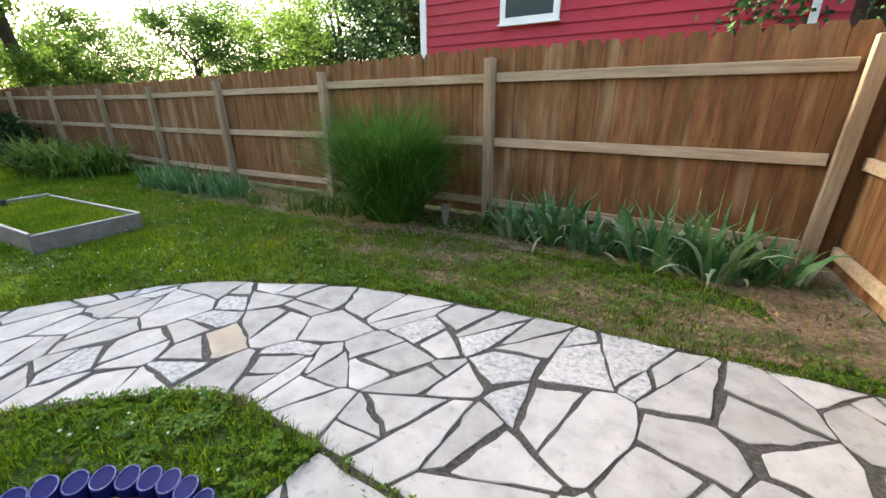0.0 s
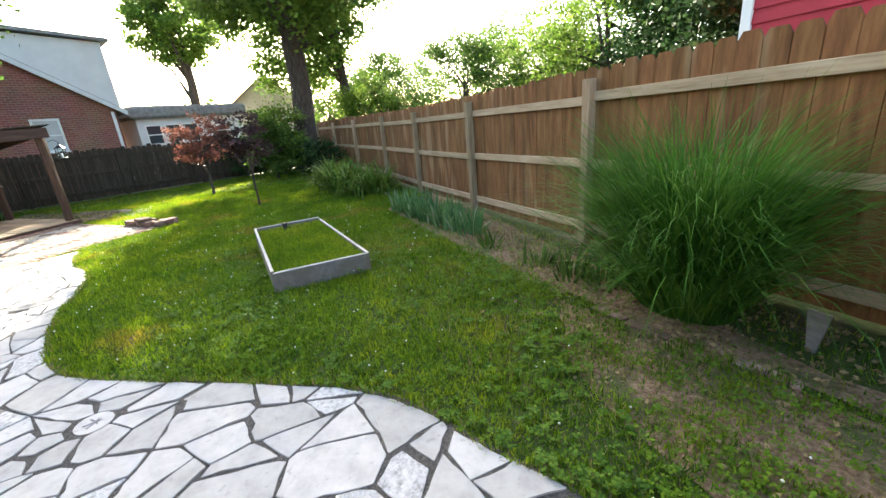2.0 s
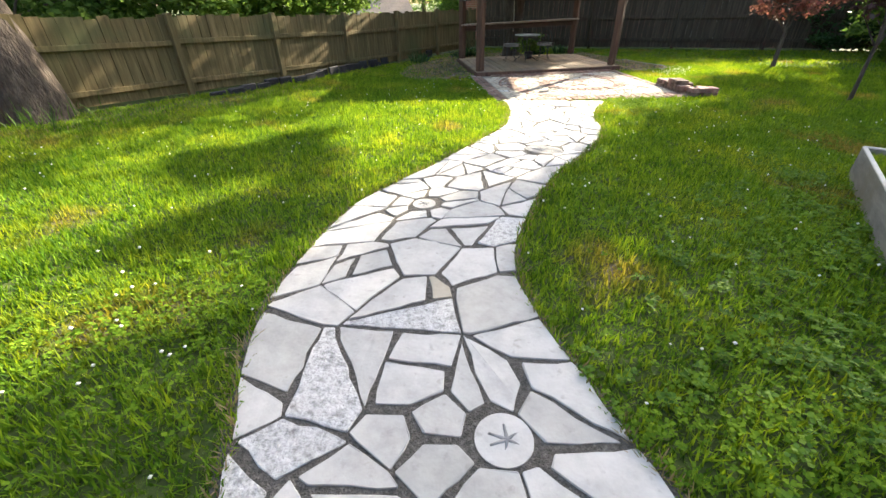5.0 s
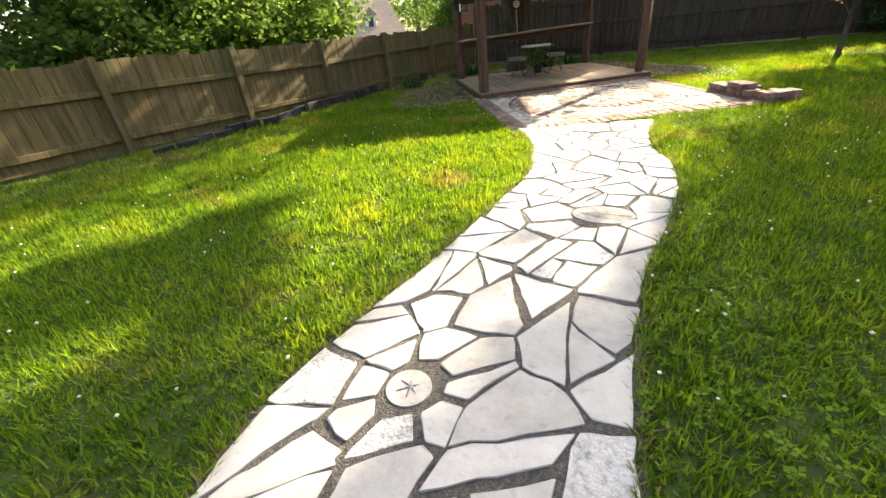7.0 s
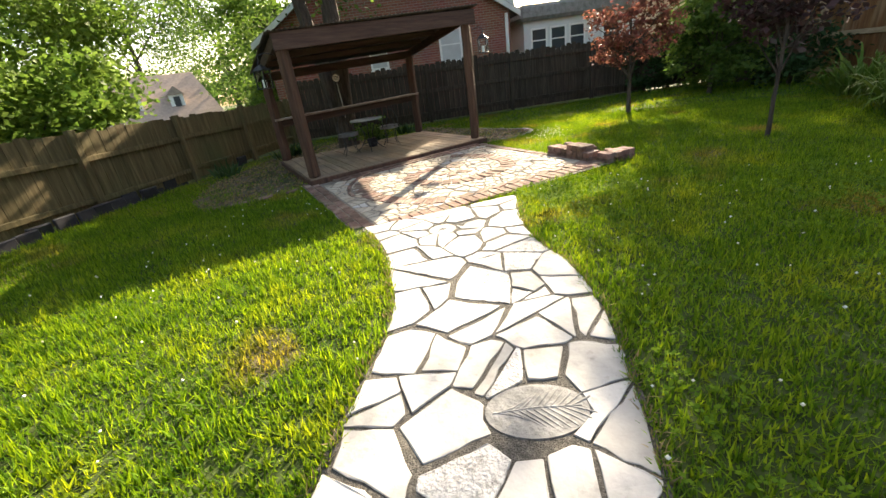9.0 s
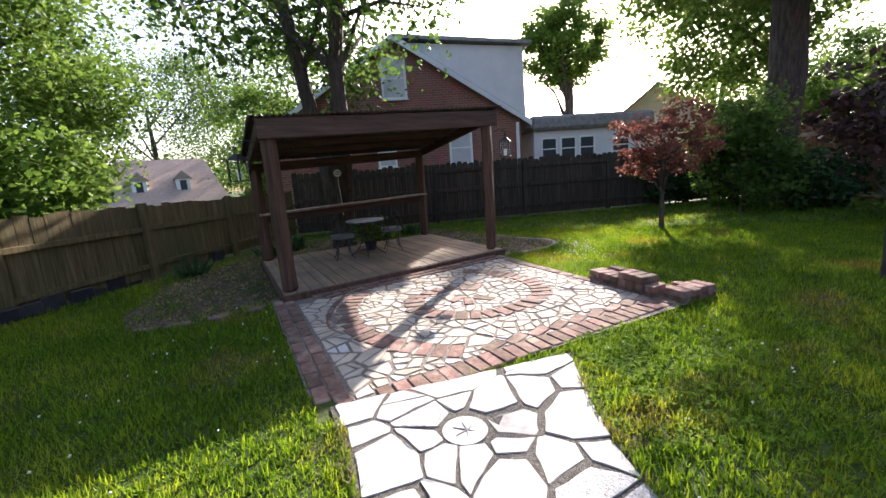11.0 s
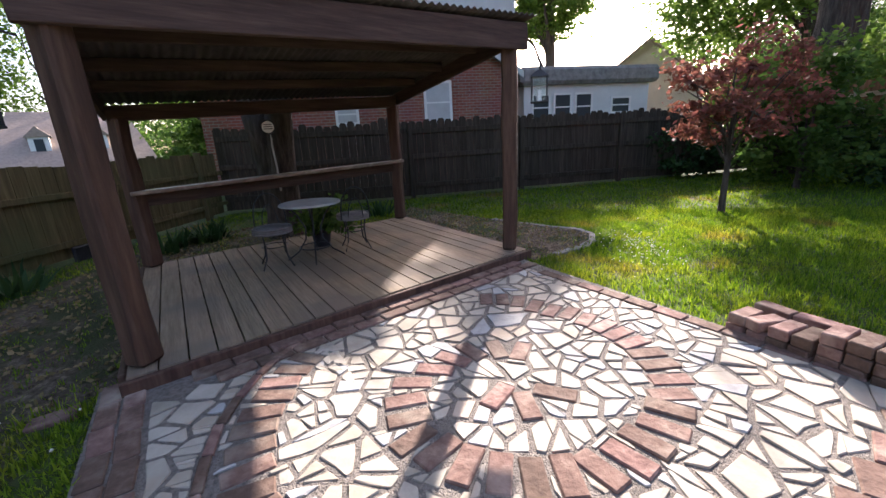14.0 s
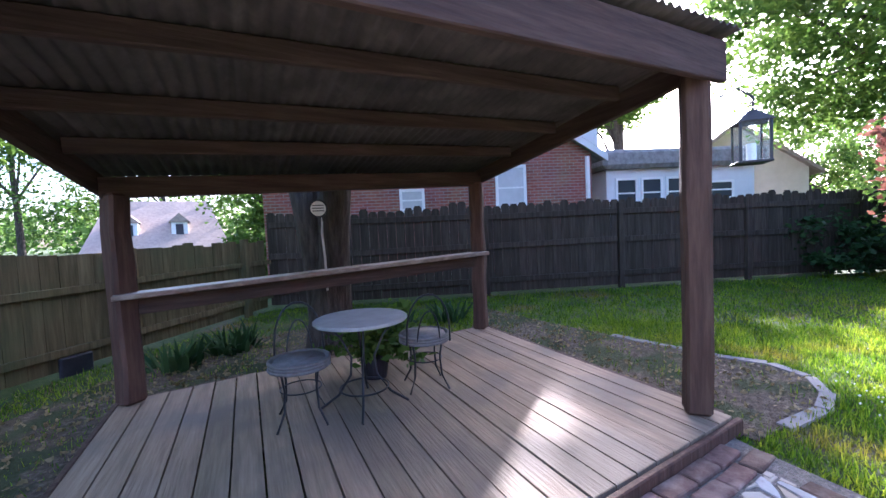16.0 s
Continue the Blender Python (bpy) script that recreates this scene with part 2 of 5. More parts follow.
M_IRIS = material("iris_blade", [(0.04, 0.12, 0.04), (0.078, 0.185, 0.062), (0.20, 0.31, 0.13)], 3.0, 0.5, 0, island=0.3, spec=0.1, through_light=0.25)
M_IRIS_PALE = material("pale_iris_blade", [(0.22, 0.29, 0.17), (0.34, 0.38, 0.24)], 3.0, 0.5, 0, island=0.25, spec=0.1, through_light=0.25)
M_LILY = material("daylily_blade", [(0.05, 0.105, 0.014), (0.09, 0.16, 0.024), (0.18, 0.22, 0.05)], 3.0, 0.5, 0, island=0.3, spec=0.1, through_light=0.3)
M_RED = material("red_painted_siding", [(0.34, 0.02, 0.035), (0.42, 0.03, 0.05)], 1.2, 0.6, 0.1)
M_WHITE = material("white_paint", [(0.72, 0.72, 0.70), (0.82, 0.82, 0.80)], 3.0, 0.6, 0.05)
M_SIDING = material("pale_siding", [(0.60, 0.62, 0.62), (0.70, 0.72, 0.72)], 2.0, 0.7, 0.05)
M_SHINGLE = material("grey_shingle", [(0.16, 0.16, 0.165), (0.25, 0.25, 0.25), (0.33, 0.33, 0.33)], 7.0, 0.95, 0.5)
M_SHINGLE_TAN = material("brown_shingle", [(0.25, 0.19, 0.15), (0.36, 0.28, 0.23)], 7.0, 0.95, 0.4)
M_BEIGE = material("beige_siding", [(0.50, 0.43, 0.33), (0.60, 0.52, 0.42)], 2.0, 0.8, 0.1)
M_WALLBRICK = brick_material("red_brick_wall", (0.38, 0.135, 0.095), (0.28, 0.095, 0.07), (0.36, 0.31, 0.27))
M_PANE = plain("dark_window_pane", (0.05, 0.06, 0.07), 0.08)
M_BLIND = material("pale_blind", [(0.45, 0.46, 0.46), (0.56, 0.57, 0.57)], 3.0, 0.7, 0.0)
M_GLASS = glass_material("lantern_glass")
M_BLUE = material("blue_plastic", [(0.003, 0.006, 0.075), (0.005, 0.009, 0.11)], 5.0, 0.6, 0.0, spec=0.15)
M_SEAT = material("grey_seat_pad", [(0.11, 0.105, 0.10), (0.17, 0.165, 0.16)], 30.0, 0.8, 0.3)
M_BLUE_WORN = material("worn_blue_plastic", [(0.03, 0.04, 0.17), (0.10, 0.12, 0.28), (0.30, 0.32, 0.45)], 60.0, 0.5, 0.0)
M_BLACK = material("black_plastic", [(0.012, 0.012, 0.016), (0.03, 0.03, 0.036)], 9.0, 0.5, 0.2)
M_FOUND = material("grey_block", [(0.16, 0.15, 0.14), (0.24, 0.23, 0.215)], 5.0, 0.9, 0.4)
M_LEAFSTONE = material("grey_cast_stone", [(0.12, 0.12, 0.118), (0.20, 0.20, 0.195), (0.28, 0.28, 0.27)], 16.0, 0.85, 0.8)


# ---- building helpers ----
def G(x):
    """Ground height: the yard falls gently from the start towards the patio."""
    return -0.15 * np.clip((-1.0 - np.asarray(x, float)) / 7.5, 0, 1)


def gz(x):
    return float(G(x))


def link(name, me, mat, parent=None, label=""):
    ob = new(name, me)
    if mat is not None and not me.materials:
        me.materials.append(mat)
    if parent is not None:
        ob.parent = parent
    if label:
        ob["label"] = label
    return ob


def part(name, bm, mat, parent=None, label="", smooth=False):
    me = bpy.data.meshes.new(name)
    bm.to_mesh(me)
    bm.free()
    if smooth:
        me.shade_smooth()
    return link(name, me, mat, parent, label)


def mesh_np(name, v, f, mat, parent=None, label="", smooth=False):
    """Vertices (n, 3), faces (m, k) of one size."""
    v, f = np.asarray(v, np.float32), np.asarray(f, np.int32)
    me = bpy.data.meshes.new(name)
    me.vertices.add(len(v))
    me.vertices.foreach_set("co", v.ravel())
    k = f.shape[1]
    me.loops.add(f.size)
    me.loops.foreach_set("vertex_index", f.ravel())
    me.polygons.add(len(f))
    me.polygons.foreach_set("loop_start", np.arange(0, f.size, k, dtype=np.int32))
    me.update(calc_edges=True)
    me.validate()
    if smooth:
        me.shade_smooth()
    return link(name, me, mat, parent, label)


def thing(name, at, label, category, group="", rz=0.0, kind=""):
    e = new(name)
    e.empty_display_size = 0.1
    e.matrix_world = pose(at[0], at[1], at[2], 0, 0, rz)
    return tagged(e, label, category, group, kind)


def box(bm, lo, hi, bevel=0.0):
    c = [(a + b) / 2 for a, b in zip(lo, hi)]
    s = [abs(b - a) for a, b in zip(lo, hi)]
    r = bmesh.ops.create_cube(bm, size=1.0, matrix=Matrix.Translation(c) @ Matrix.Diagonal((*s, 1)))
    if bevel:
        es = list({e for v in r["verts"] for e in v.link_edges})
        bmesh.ops.bevel(bm, geom=es, offset=bevel, segments=1, affect="EDGES", profile=0.7)
    return r["verts"]


def box_bm(lo, hi, bevel=0.0):
    bm = bmesh.new()
    box(bm, lo, hi, bevel)
    return bm


def prism(bm, pts, z0, z1, axis="z"):
    """A plate from a polygon: pts in the plane, extruded from z0 to z1 along axis."""
    def co(p, h):
        return (p[0], p[1], h) if axis == "z" else (p[0], h, p[1])
    a = [bm.verts.new(co(p, z0)) for p in pts]
    b = [bm.verts.new(co(p, z1)) for p in pts]
    bm.faces.new(a)
    bm.faces.new(b)
    for i in range(len(pts)):
        j = (i + 1) % len(pts)
        bm.faces.new((a[i], a[j], b[j], b[i]))
    bmesh.ops.recalc_face_normals(bm, faces=bm.faces)


def beam_bm(p, q, w, h, bevel=0.006):
    """A squared timber from p to q."""
    p, q = Vector(p), Vector(q)
    d = q - p
    bm = bmesh.new()
    box(bm, (0, -w / 2, -h / 2), (d.length, w / 2, h / 2), bevel)
    x = d.normalized()
    up = Vector((0, 0, 1)) if abs(x.z) < 0.95 else Vector((0, 1, 0))
    y = up.cross(x).normalized()
    z = x.cross(y)
    m = Matrix((x, y, z)).transposed().to_4x4()
    m.translation = p
    bmesh.ops.transform(bm, matrix=m, verts=bm.verts)
    return bm


def tube_arrays(pts, radii, sides=6):
    pts = np.asarray(pts, float)
    n = len(pts)
    radii = np.broadcast_to(np.asarray(radii, float), (n,))
    d = np.gradient(pts, axis=0)
    d /= np.linalg.norm(d, axis=1)[:, None] + 1e-9
    ref = np.where(np.abs(d[:, 2:3]) < 0.9, [[0, 0, 1.0]], [[1.0, 0, 0]])
    u = np.cross(d, ref)
    u /= np.linalg.norm(u, axis=1)[:, None] + 1e-9
    w = np.cross(d, u)
    a = np.linspace(0, 2 * np.pi, sides, endpoint=False)
    v = pts[:, None] + radii[:, None, None] * (np.cos(a)[None, :, None] * u[:, None] + np.sin(a)[None, :, None] * w[:, None])
    f = []
    for i in range(n - 1):
        for k in range(sides):
            k2 = (k + 1) % sides
            f.append((i * sides + k, i * sides + k2, (i + 1) * sides + k2, (i + 1) * sides + k))
    return v.reshape(-1, 3), np.array(f)


def tubes(name, lines, mat, parent=None, label="", sides=6):
    vs, fs, o = [], [], 0
    for pts, r in lines:
        v, f = tube_arrays(pts, r, sides)
        vs.append(v)
        fs.append(f + o)
        o += len(v)
    return mesh_np(name, np.concatenate(vs), np.concatenate(fs), mat, parent, label, smooth=True)


def clip_poly(poly, n, c):
    """Keeps the part of a polygon with n.p <= c."""
    out = []
    for i in range(len(poly)):
        a, b = poly[i], poly[(i + 1) % len(poly)]
        da, db = n[0] * a[0] + n[1] * a[1] - c, n[0] * b[0] + n[1] * b[1] - c
        if da <= 0:
            out.append(a)
        if (da < 0 < db) or (db < 0 < da):
            t = da / (da - db)
            out.append((a[0] + t * (b[0] - a[0]), a[1] + t * (b[1] - a[1])))
    return out


def cells(sites, weights, rect, gap, reach):
    """Power-diagram cells of the sites in a rectangle, with open joints between them."""
    x0, y0, x1, y1 = rect
    res = []
    S = np.asarray(sites)
    for i, p in enumerate(S):
        poly = [(x0, y0), (x1, y0), (x1, y1), (x0, y1)]
        near = np.where(np.hypot(*(S - p).T) < reach)[0]
        for j in near:
            if j == i:
                continue
            d = S[j] - p
            L = math.hypot(*d)
            n = d / L
            c = (np.dot(S[j], S[j]) - np.dot(p, p) + weights[i] - weights[j]) / (2 * L) - gap * (0.6 + 0.8 * rng.random()) / 2
            poly = clip_poly(poly, n, c)
            if len(poly) < 3:
                break
        if len(poly) >= 3:
            res.append(poly)
    return res


def area(poly):
    return 0.5 * abs(sum(a[0] * b[1] - b[0] * a[1] for a, b in zip(poly, poly[1:] + poly[:1])))


def scatter(rect, n, dmin, tries=4000):
    pts = []
    x0, y0, x1, y1 = rect
    for _ in range(tries):
        p = np.array((x0 + (x1 - x0) * rng.random(), y0 + (y1 - y0) * rng.random()))
        if all(np.hypot(*(p - q)) > dmin for q in pts):
            pts.append(p)
            if len(pts) >= n:
                break
    return pts


def chaikin(poly, cut=0.12):
    """Knocks the sharp corners off a stone's outline."""
    out = []
    n = len(poly)
    for i in range(n):
        a, b = np.array(poly[i]), np.array(poly[(i + 1) % n])
        L = np.hypot(*(b - a))
        k = min(cut, 0.005 / max(L, 1e-6))
        out += [a + (b - a) * k]
        m = int(L / 0.065)
        if m > 1:
            # hand-broken edges: straight on the whole, ragged close up
            nrm = np.array((-(b - a)[1], (b - a)[0])) / L
            for j in range(1, m):
                out.append(a + (b - a) * (j + rng.uniform(-0.25, 0.25)) / m + nrm * rng.normal(0, 0.0048))
        out += [b - (b - a) * k]
    return out


def stone_mesh(name, pts, z0, z1, zf=None, edge=0.004):
    """A flat stone: pts are its outline; the top is a little inset and dished."""
    c = np.mean(pts, axis=0)
    n = len(pts)
    P = np.array(pts)
    d = P - c
    L = np.hypot(d[:, 0], d[:, 1])[:, None] + 1e-6
    top = P - d / L * edge
    zz = np.zeros(n) if zf is None else zf(P[:, 0])
    jig = rng.normal(0, 0.0014, n)
    v = np.concatenate([np.c_[P, zz + z0], np.c_[P, zz + z1 - edge * 0.7 + jig], np.c_[top, zz + z1 + jig]])
    f = []
    for i in range(n):
        j = (i + 1) % n
        f += [(i, j, n + j, n + i), (n + i, n + j, 2 * n + j, 2 * n + i)]
    f.append(tuple(range(2 * n, 3 * n)))
    me = bpy.data.meshes.new(name)
    me.from_pydata(v.tolist(), [], f)
    return me


def blades(name, roots, length, width, lean, droop, mat, parent=None, label="", seg=4, out_from=None, wj=0.3):
    """Long leaves: each rises from its root, leans outward and bends over."""
    roots = np.asarray(roots, float)
    n = len(roots)
    if out_from is None:
        a = rng.uniform(0, 2 * np.pi, n)
    else:
        dd = roots[:, :2] - np.asarray(out_from)[None, :2]
        a = np.arctan2(dd[:, 1], dd[:, 0]) + rng.normal(0, 0.7, n)
    L = length * rng.uniform(0.42, 1.1, n)
    th0 = np.abs(rng.normal(lean * 0.6, lean * 0.5, n))
    bend = droop * rng.uniform(0.3, 1.3, n)
    W = width * rng.uniform(1 - wj, 1 + wj, n)
    side = np.stack([-np.sin(a), np.cos(a), np.zeros(n)], 1)
    tw = rng.uniform(-0.8, 0.8, n)
    side = side * np.cos(tw)[:, None] + np.stack([np.cos(a), np.sin(a), np.zeros(n)], 1) * np.sin(tw)[:, None]
    p = roots.copy()
    rows = []
    for k in range(seg + 1):
        s = k / seg
        w = W * (1 - s ** 1.6) * (0.75 + 0.5 * min(1, s * 3)) / 2
        w = np.maximum(w, 0.0006)
        rows += [p - side * w[:, None], p + side * w[:, None]]
        th = th0 + bend * s * s * 1.6
        step = np.stack([np.cos(a) * np.sin(th), np.sin(a) * np.sin(th), np.cos(th)], 1)
        p = p + step * (L / seg)[:, None]
    v = np.stack(rows, 1)
    K = 2 * (seg + 1)
    base = (np.arange(n) * K)[:, None]
    f = np.concatenate([base + np.array([[2 * k, 2 * k + 1, 2 * k + 3, 2 * k + 2]]) for k in range(seg)])
    return mesh_np(name, v.reshape(-1, 3), f, mat, parent, label)


def leaf_cloud(centers, spread, n, size, flat=0.6):
    """n leaves, as small folded rhombs, gathered about the centres."""
    centers = np.asarray(centers, float)
    idx = rng.integers(0, len(centers), n)
    spread = np.broadcast_to(np.asarray(spread, float), (len(centers),))
    p = centers[idx] + rng.normal(0, 1, (n, 3)) * spread[idx][:, None] * np.array([1, 1, flat])
    d = rng.normal(0, 1, (n, 3))
    d[:, 2] = d[:, 2] * 0.5 - 0.3
    d /= np.linalg.norm(d, axis=1)[:, None]
    e = np.cross(d, rng.normal(0, 1, (n, 3)))
    e /= np.linalg.norm(e, axis=1)[:, None] + 1e-9
    s = size * rng.uniform(0.6, 1.3, n)[:, None]
    v = np.stack([p - d * s * 0.5, p + e * s * 0.32, p + d * s * 0.55, p - e * s * 0.32], 1).reshape(-1, 3)
    return v, np.arange(n * 4).reshape(n, 4)


def tree(name, at, height, radius, crown_at, crown_r, n_leaves, size, leaf, label, category="tree", stems=1, n_clumps=40, clump=0.22, group="", hollow=0.35,
         limbs=14, bark=None, trunk_top=None, lean=(0, 0), split=False, bare=None, shade_boughs=()):
    """A tapered trunk with limbs reaching into a crown of leaf clumps. crown_at is relative to the base."""
    global rng
    shared, rng = rng, np.random.default_rng(int(abs(at[0] * 131 + at[1] * 17) * 10))
    root = thing(name, at, label, category, group)
    ca, cr = np.array(crown_at, float), np.array(crown_r, float)
    d = rng.normal(0, 1, (n_clumps, 3))
    d /= np.linalg.norm(d, axis=1)[:, None]
    cl = ca + d * cr * (hollow + (1 - hollow) * rng.random((n_clumps, 1)) ** 0.6)
    if bare is not None:
        # the lower trunk stands free of leaves on its open side
        front, lat = cl[:, 0] * bare[0] + cl[:, 1] * bare[1], cl[:, 1] * bare[0] - cl[:, 0] * bare[1]
        cl = cl[~((front > -0.5) & (np.abs(lat) < bare[2]) & (cl[:, 2] < bare[3]))]
        n_clumps = len(cl)
    tt = trunk_top or min(height, ca[2])
    lines, tops = [], []
    for s in range(stems):
        off = np.array([0.0, 0.0]) if stems == 1 else rng.normal(0, 0.09 * radius / 0.25, 2)
        tip = np.array([lean[0], lean[1]]) if stems == 1 else np.array([math.cos(s * 2.1 + 1), math.sin(s * 2.1 + 1)]) * tt * 0.13
        zs = np.linspace(-0.1, tt, 7)
        pts = np.stack([off[0] + tip[0] * (zs / tt) + rng.normal(0, radius * 0.12, 7), off[1] + tip[1] * (zs / tt) + rng.normal(0, radius * 0.12, 7), zs], 1)
        rad = radius / math.sqrt(stems) * np.array([1.45, 1.05, 0.95, 0.88, 0.78, 0.66, 0.45])
        lines.append((pts, rad))
        tops.append(pts)
    if split:
        for k, q in enumerate(lines):
            tubes("trunk" if k == 0 else "stem", [q], bark or M_BARK, root, sides=10)
        lines = []
    for k in range(min(limbs, n_clumps)):
        t0 = tops[k % stems]
        i = rng.integers(3, 7)
        a, b = t0[i], cl[k]
        mid = (a + b) / 2 + rng.normal(0, 0.07, 3) * np.linalg.norm(b - a)
        mid[2] += 0.06 * np.linalg.norm(b - a)
        lines.append((np.array([a, (a + mid) / 2, mid, (mid + b) / 2, b]), radius * np.array([0.36, 0.28, 0.2, 0.12, 0.05]) / math.sqrt(stems) + 0.004))
    if split:
        for q in lines:
            tubes("limb", [q], bark or M_BARK, root, sides=6)
    else:
        tubes("trunk", lines, bark or M_BARK, root, sides=8)
    v, f = leaf_cloud(cl, clump * float(cr.mean()) * rng.uniform(0.6, 1.4, n_clumps), n_leaves, size)
    mesh_np("crown", v, f, leaf, root)
    for c, r, n in shade_boughs:
        # a long unseen bough with its own leaf sprays, added to shade the lawn
        c = np.array(c, float)
        a = tops[0][5]
        tubes("limb", [(np.array([a, a * 0.6 + c * 0.4 + (0, 0, 0.25), c]), np.array([0.07, 0.045, 0.015]))], bark or M_BARK, root, sides=6)
        v, f = leaf_cloud(c + rng.normal(0, 0.5, (max(5, n // 110), 3)) * r, 0.11, n, size)
        mesh_np("bough_leaves", v, f, leaf, root)
    rng = shared
    return root


# ---- ground ----
xs = np.concatenate([[-600, -200, -80, -45], np.linspace(-30, 8, 77), [20, 60, 200, 600]])
ys = np.concatenate([[-600, -200, -80, -40], np.linspace(-20, 16, 73), [30, 60, 200, 600]])
gx, gy = np.meshgrid(xs, ys, indexing="ij")
near_yard = ((gx > -24) & (gx < 4) & (gy > -12) & (gy < 9))
zg = G(gx) + np.where(near_yard, 0.0, -0.01)
ni, nj = gx.shape
idx = np.arange(ni * nj).reshape(ni, nj)
gf = np.stack([idx[:-1, :-1], idx[1:, :-1], idx[1:, 1:], idx[:-1, 1:]], -1).reshape(-1, 4)
ground = mesh_np("ground", np.stack([gx, gy, zg], -1).reshape(-1, 3), gf, M_SOIL, smooth=True)
tagged(ground, "lawn ground sloping gently down to the patio", "ground", kind="structure")

# ---- plan of path, patio and deck ----
N_EDGE = [(3.2, 5.9), (2.35, 5.83), (1.2, 5.72), (0.3, 5.6), (-0.78, 5.35), (-1.43, 5.06), (-2.1, 4.70), (-2.74, 3.82), (-3.0, 3.4), (-3.38, 2.86), (-3.75, 2.58),
          (-4.3, 2.37), (-5.0, 2.2), (-5.9, 2.1), (-6.6, 1.93), (-7.2, 1.6), (-7.65, 1.44), (-8.35, 1.30)]
S_EDGE = [(3.2, 4.15), (2.35, 4.15), (1.1, 4.15), (0.0, 4.12), (-0.5, 4.1), (-0.85, 3.9), (-1.3, 3.48), (-1.8, 2.95), (-2.1, 2.55), (-2.45, 2.06), (-2.95, 1.7),
          (-3.6, 1.38), (-4.5, 1.26), (-5.4, 1.1), (-6.1, 0.96), (-6.75, 0.62), (-7.1, 0.35), (-7.42, 0.08)]
PN, PS = np.array(N_EDGE), np.array(S_EDGE)
_mid = (PN + PS) / 2
_len = np.concatenate([[0], np.cumsum(np.hypot(*np.diff(_mid, axis=0).T))])
PATH_LEN, PATH_W = float(_len[-1]), 1.30


def _smooth(P, s):
    """A curve through the rows of P, at lengths s."""
    k = np.clip(np.searchsorted(_len, s, side="right") - 1, 0, len(_len) - 2)
    t = ((s - _len[k]) / (_len[k + 1] - _len[k]))[:, None]
    p0, p1, p2, p3 = P[np.maximum(k - 1, 0)], P[k], P[k + 1], P[np.minimum(k + 2, len(P) - 1)]
    return 0.5 * (2 * p1 + (p2 - p0) * t + (2 * p0 - 5 * p1 + 4 * p2 - p3) * t ** 2 + (3 * p1 - p0 - 3 * p2 + p3) * t ** 3)


def on_path(s, u):
    s, u = np.atleast_1d(np.asarray(s, float)), np.atleast_1d(np.asarray(u, float))
    s = np.clip(s, 0, PATH_LEN)
    return _smooth(PN, s) * (1 - u)[:, None] + _smooth(PS, s) * u[:, None]


# patio: u runs along the deck front, v away from the deck
PA, PU, PV = np.array((-9.15, -1.75)), np.array((-0.735, 0.678)), np.array((0.690, 0.724))
PAT_U, PAT_V = 2.98, 2.62


def pat(u, v):
    return PA + u * PU + v * PV


# deck: u along its front, v towards the back
DA, DU, DV = np.array((-9.22, -1.69)), np.array((-0.797, 0.604)), np.array((-0.680, -0.736))
DECK_Z = -0.05


def dk(u, v, z=0.0):
    p = DA + u * DU + v * DV
    return (float(p[0]), float(p[1]), DECK_Z + z)


def poly_mask(P, poly):
    inside = np.zeros(len(P), bool)
    x, y = P[:, 0], P[:, 1]
    n = len(poly)
    for i in range(n):
        (x1, y1), (x2, y2) = poly[i], poly[(i + 1) % n]
        c = ((y1 > y) != (y2 > y)) & (x < (x2 - x1) * (y - y1) / (y2 - y1 + 1e-12) + x1)
        inside ^= c
    return inside


_s = np.linspace(0, PATH_LEN, 160)
PATH_POLY = np.concatenate([on_path(_s, np.zeros(160)), on_path(_s, np.ones(160))[::-1]])
LANDING = [(0.12, 4.12), (2.6, 4.15), (2.6, -1.5), (0.45, -1.5), (0.2, 2.6)]
PATIO_POLY = [tuple(pat(-0.1, 0)), tuple(pat(-0.1, PAT_V)), tuple(pat(PAT_U, PAT_V + 0.1)), tuple(pat(PAT_U + 0.1, 0)), tuple(DA + 3.05 * DU), tuple(DA + 0.05 * DU)]
DECK_POLY = [dk(-0.1, -0.1)[:2], dk(3.15, -0.1)[:2], dk(3.15, 2.45)[:2], dk(-0.1, 2.45)[:2]]
MULCH_POLY = [(-11.55, 0.35), (-11.75, 0.52), (-12.05, 0.82), (-12.32, 0.95), (-12.62, 0.97), (-12.88, 0.82), (-13.0, 0.5), (-13.5, -0.3), (-14.1, -1.2), (-14.6, -1.9), (-13.3, -1.8)]
BED_POLY = [(-4.24, 4.22), (-4.30, 5.20), (-6.62, 4.97), (-6.50, 4.04)]
BORDER_POLY = [(2.4, 7.7), (2.4, 5.95), (1.95, 6.05), (1.75, 6.7), (0.9, 6.95), (-0.25, 6.83), (-1.0, 6.70), (-2.0, 6.55), (-3.2, 6.47), (-5.2, 6.36), (-7.6, 6.35), (-8.4, 6.9), (-8.5, 7.7)]


def sheet(name, poly, z, mat, label, category, zfun=True):
    bm = bmesh.new()
    vs = [bm.verts.new((p[0], p[1], z + (gz(p[0]) if zfun else 0))) for p in poly]
    f = bm.faces.new(vs)
    if f.normal.z < 0:
        f.normal_flip()
    bmesh.ops.triangulate(bm, faces=[f])
    ob = part(name, bm, mat)
    return tagged(ob, label, category, kind="structure")


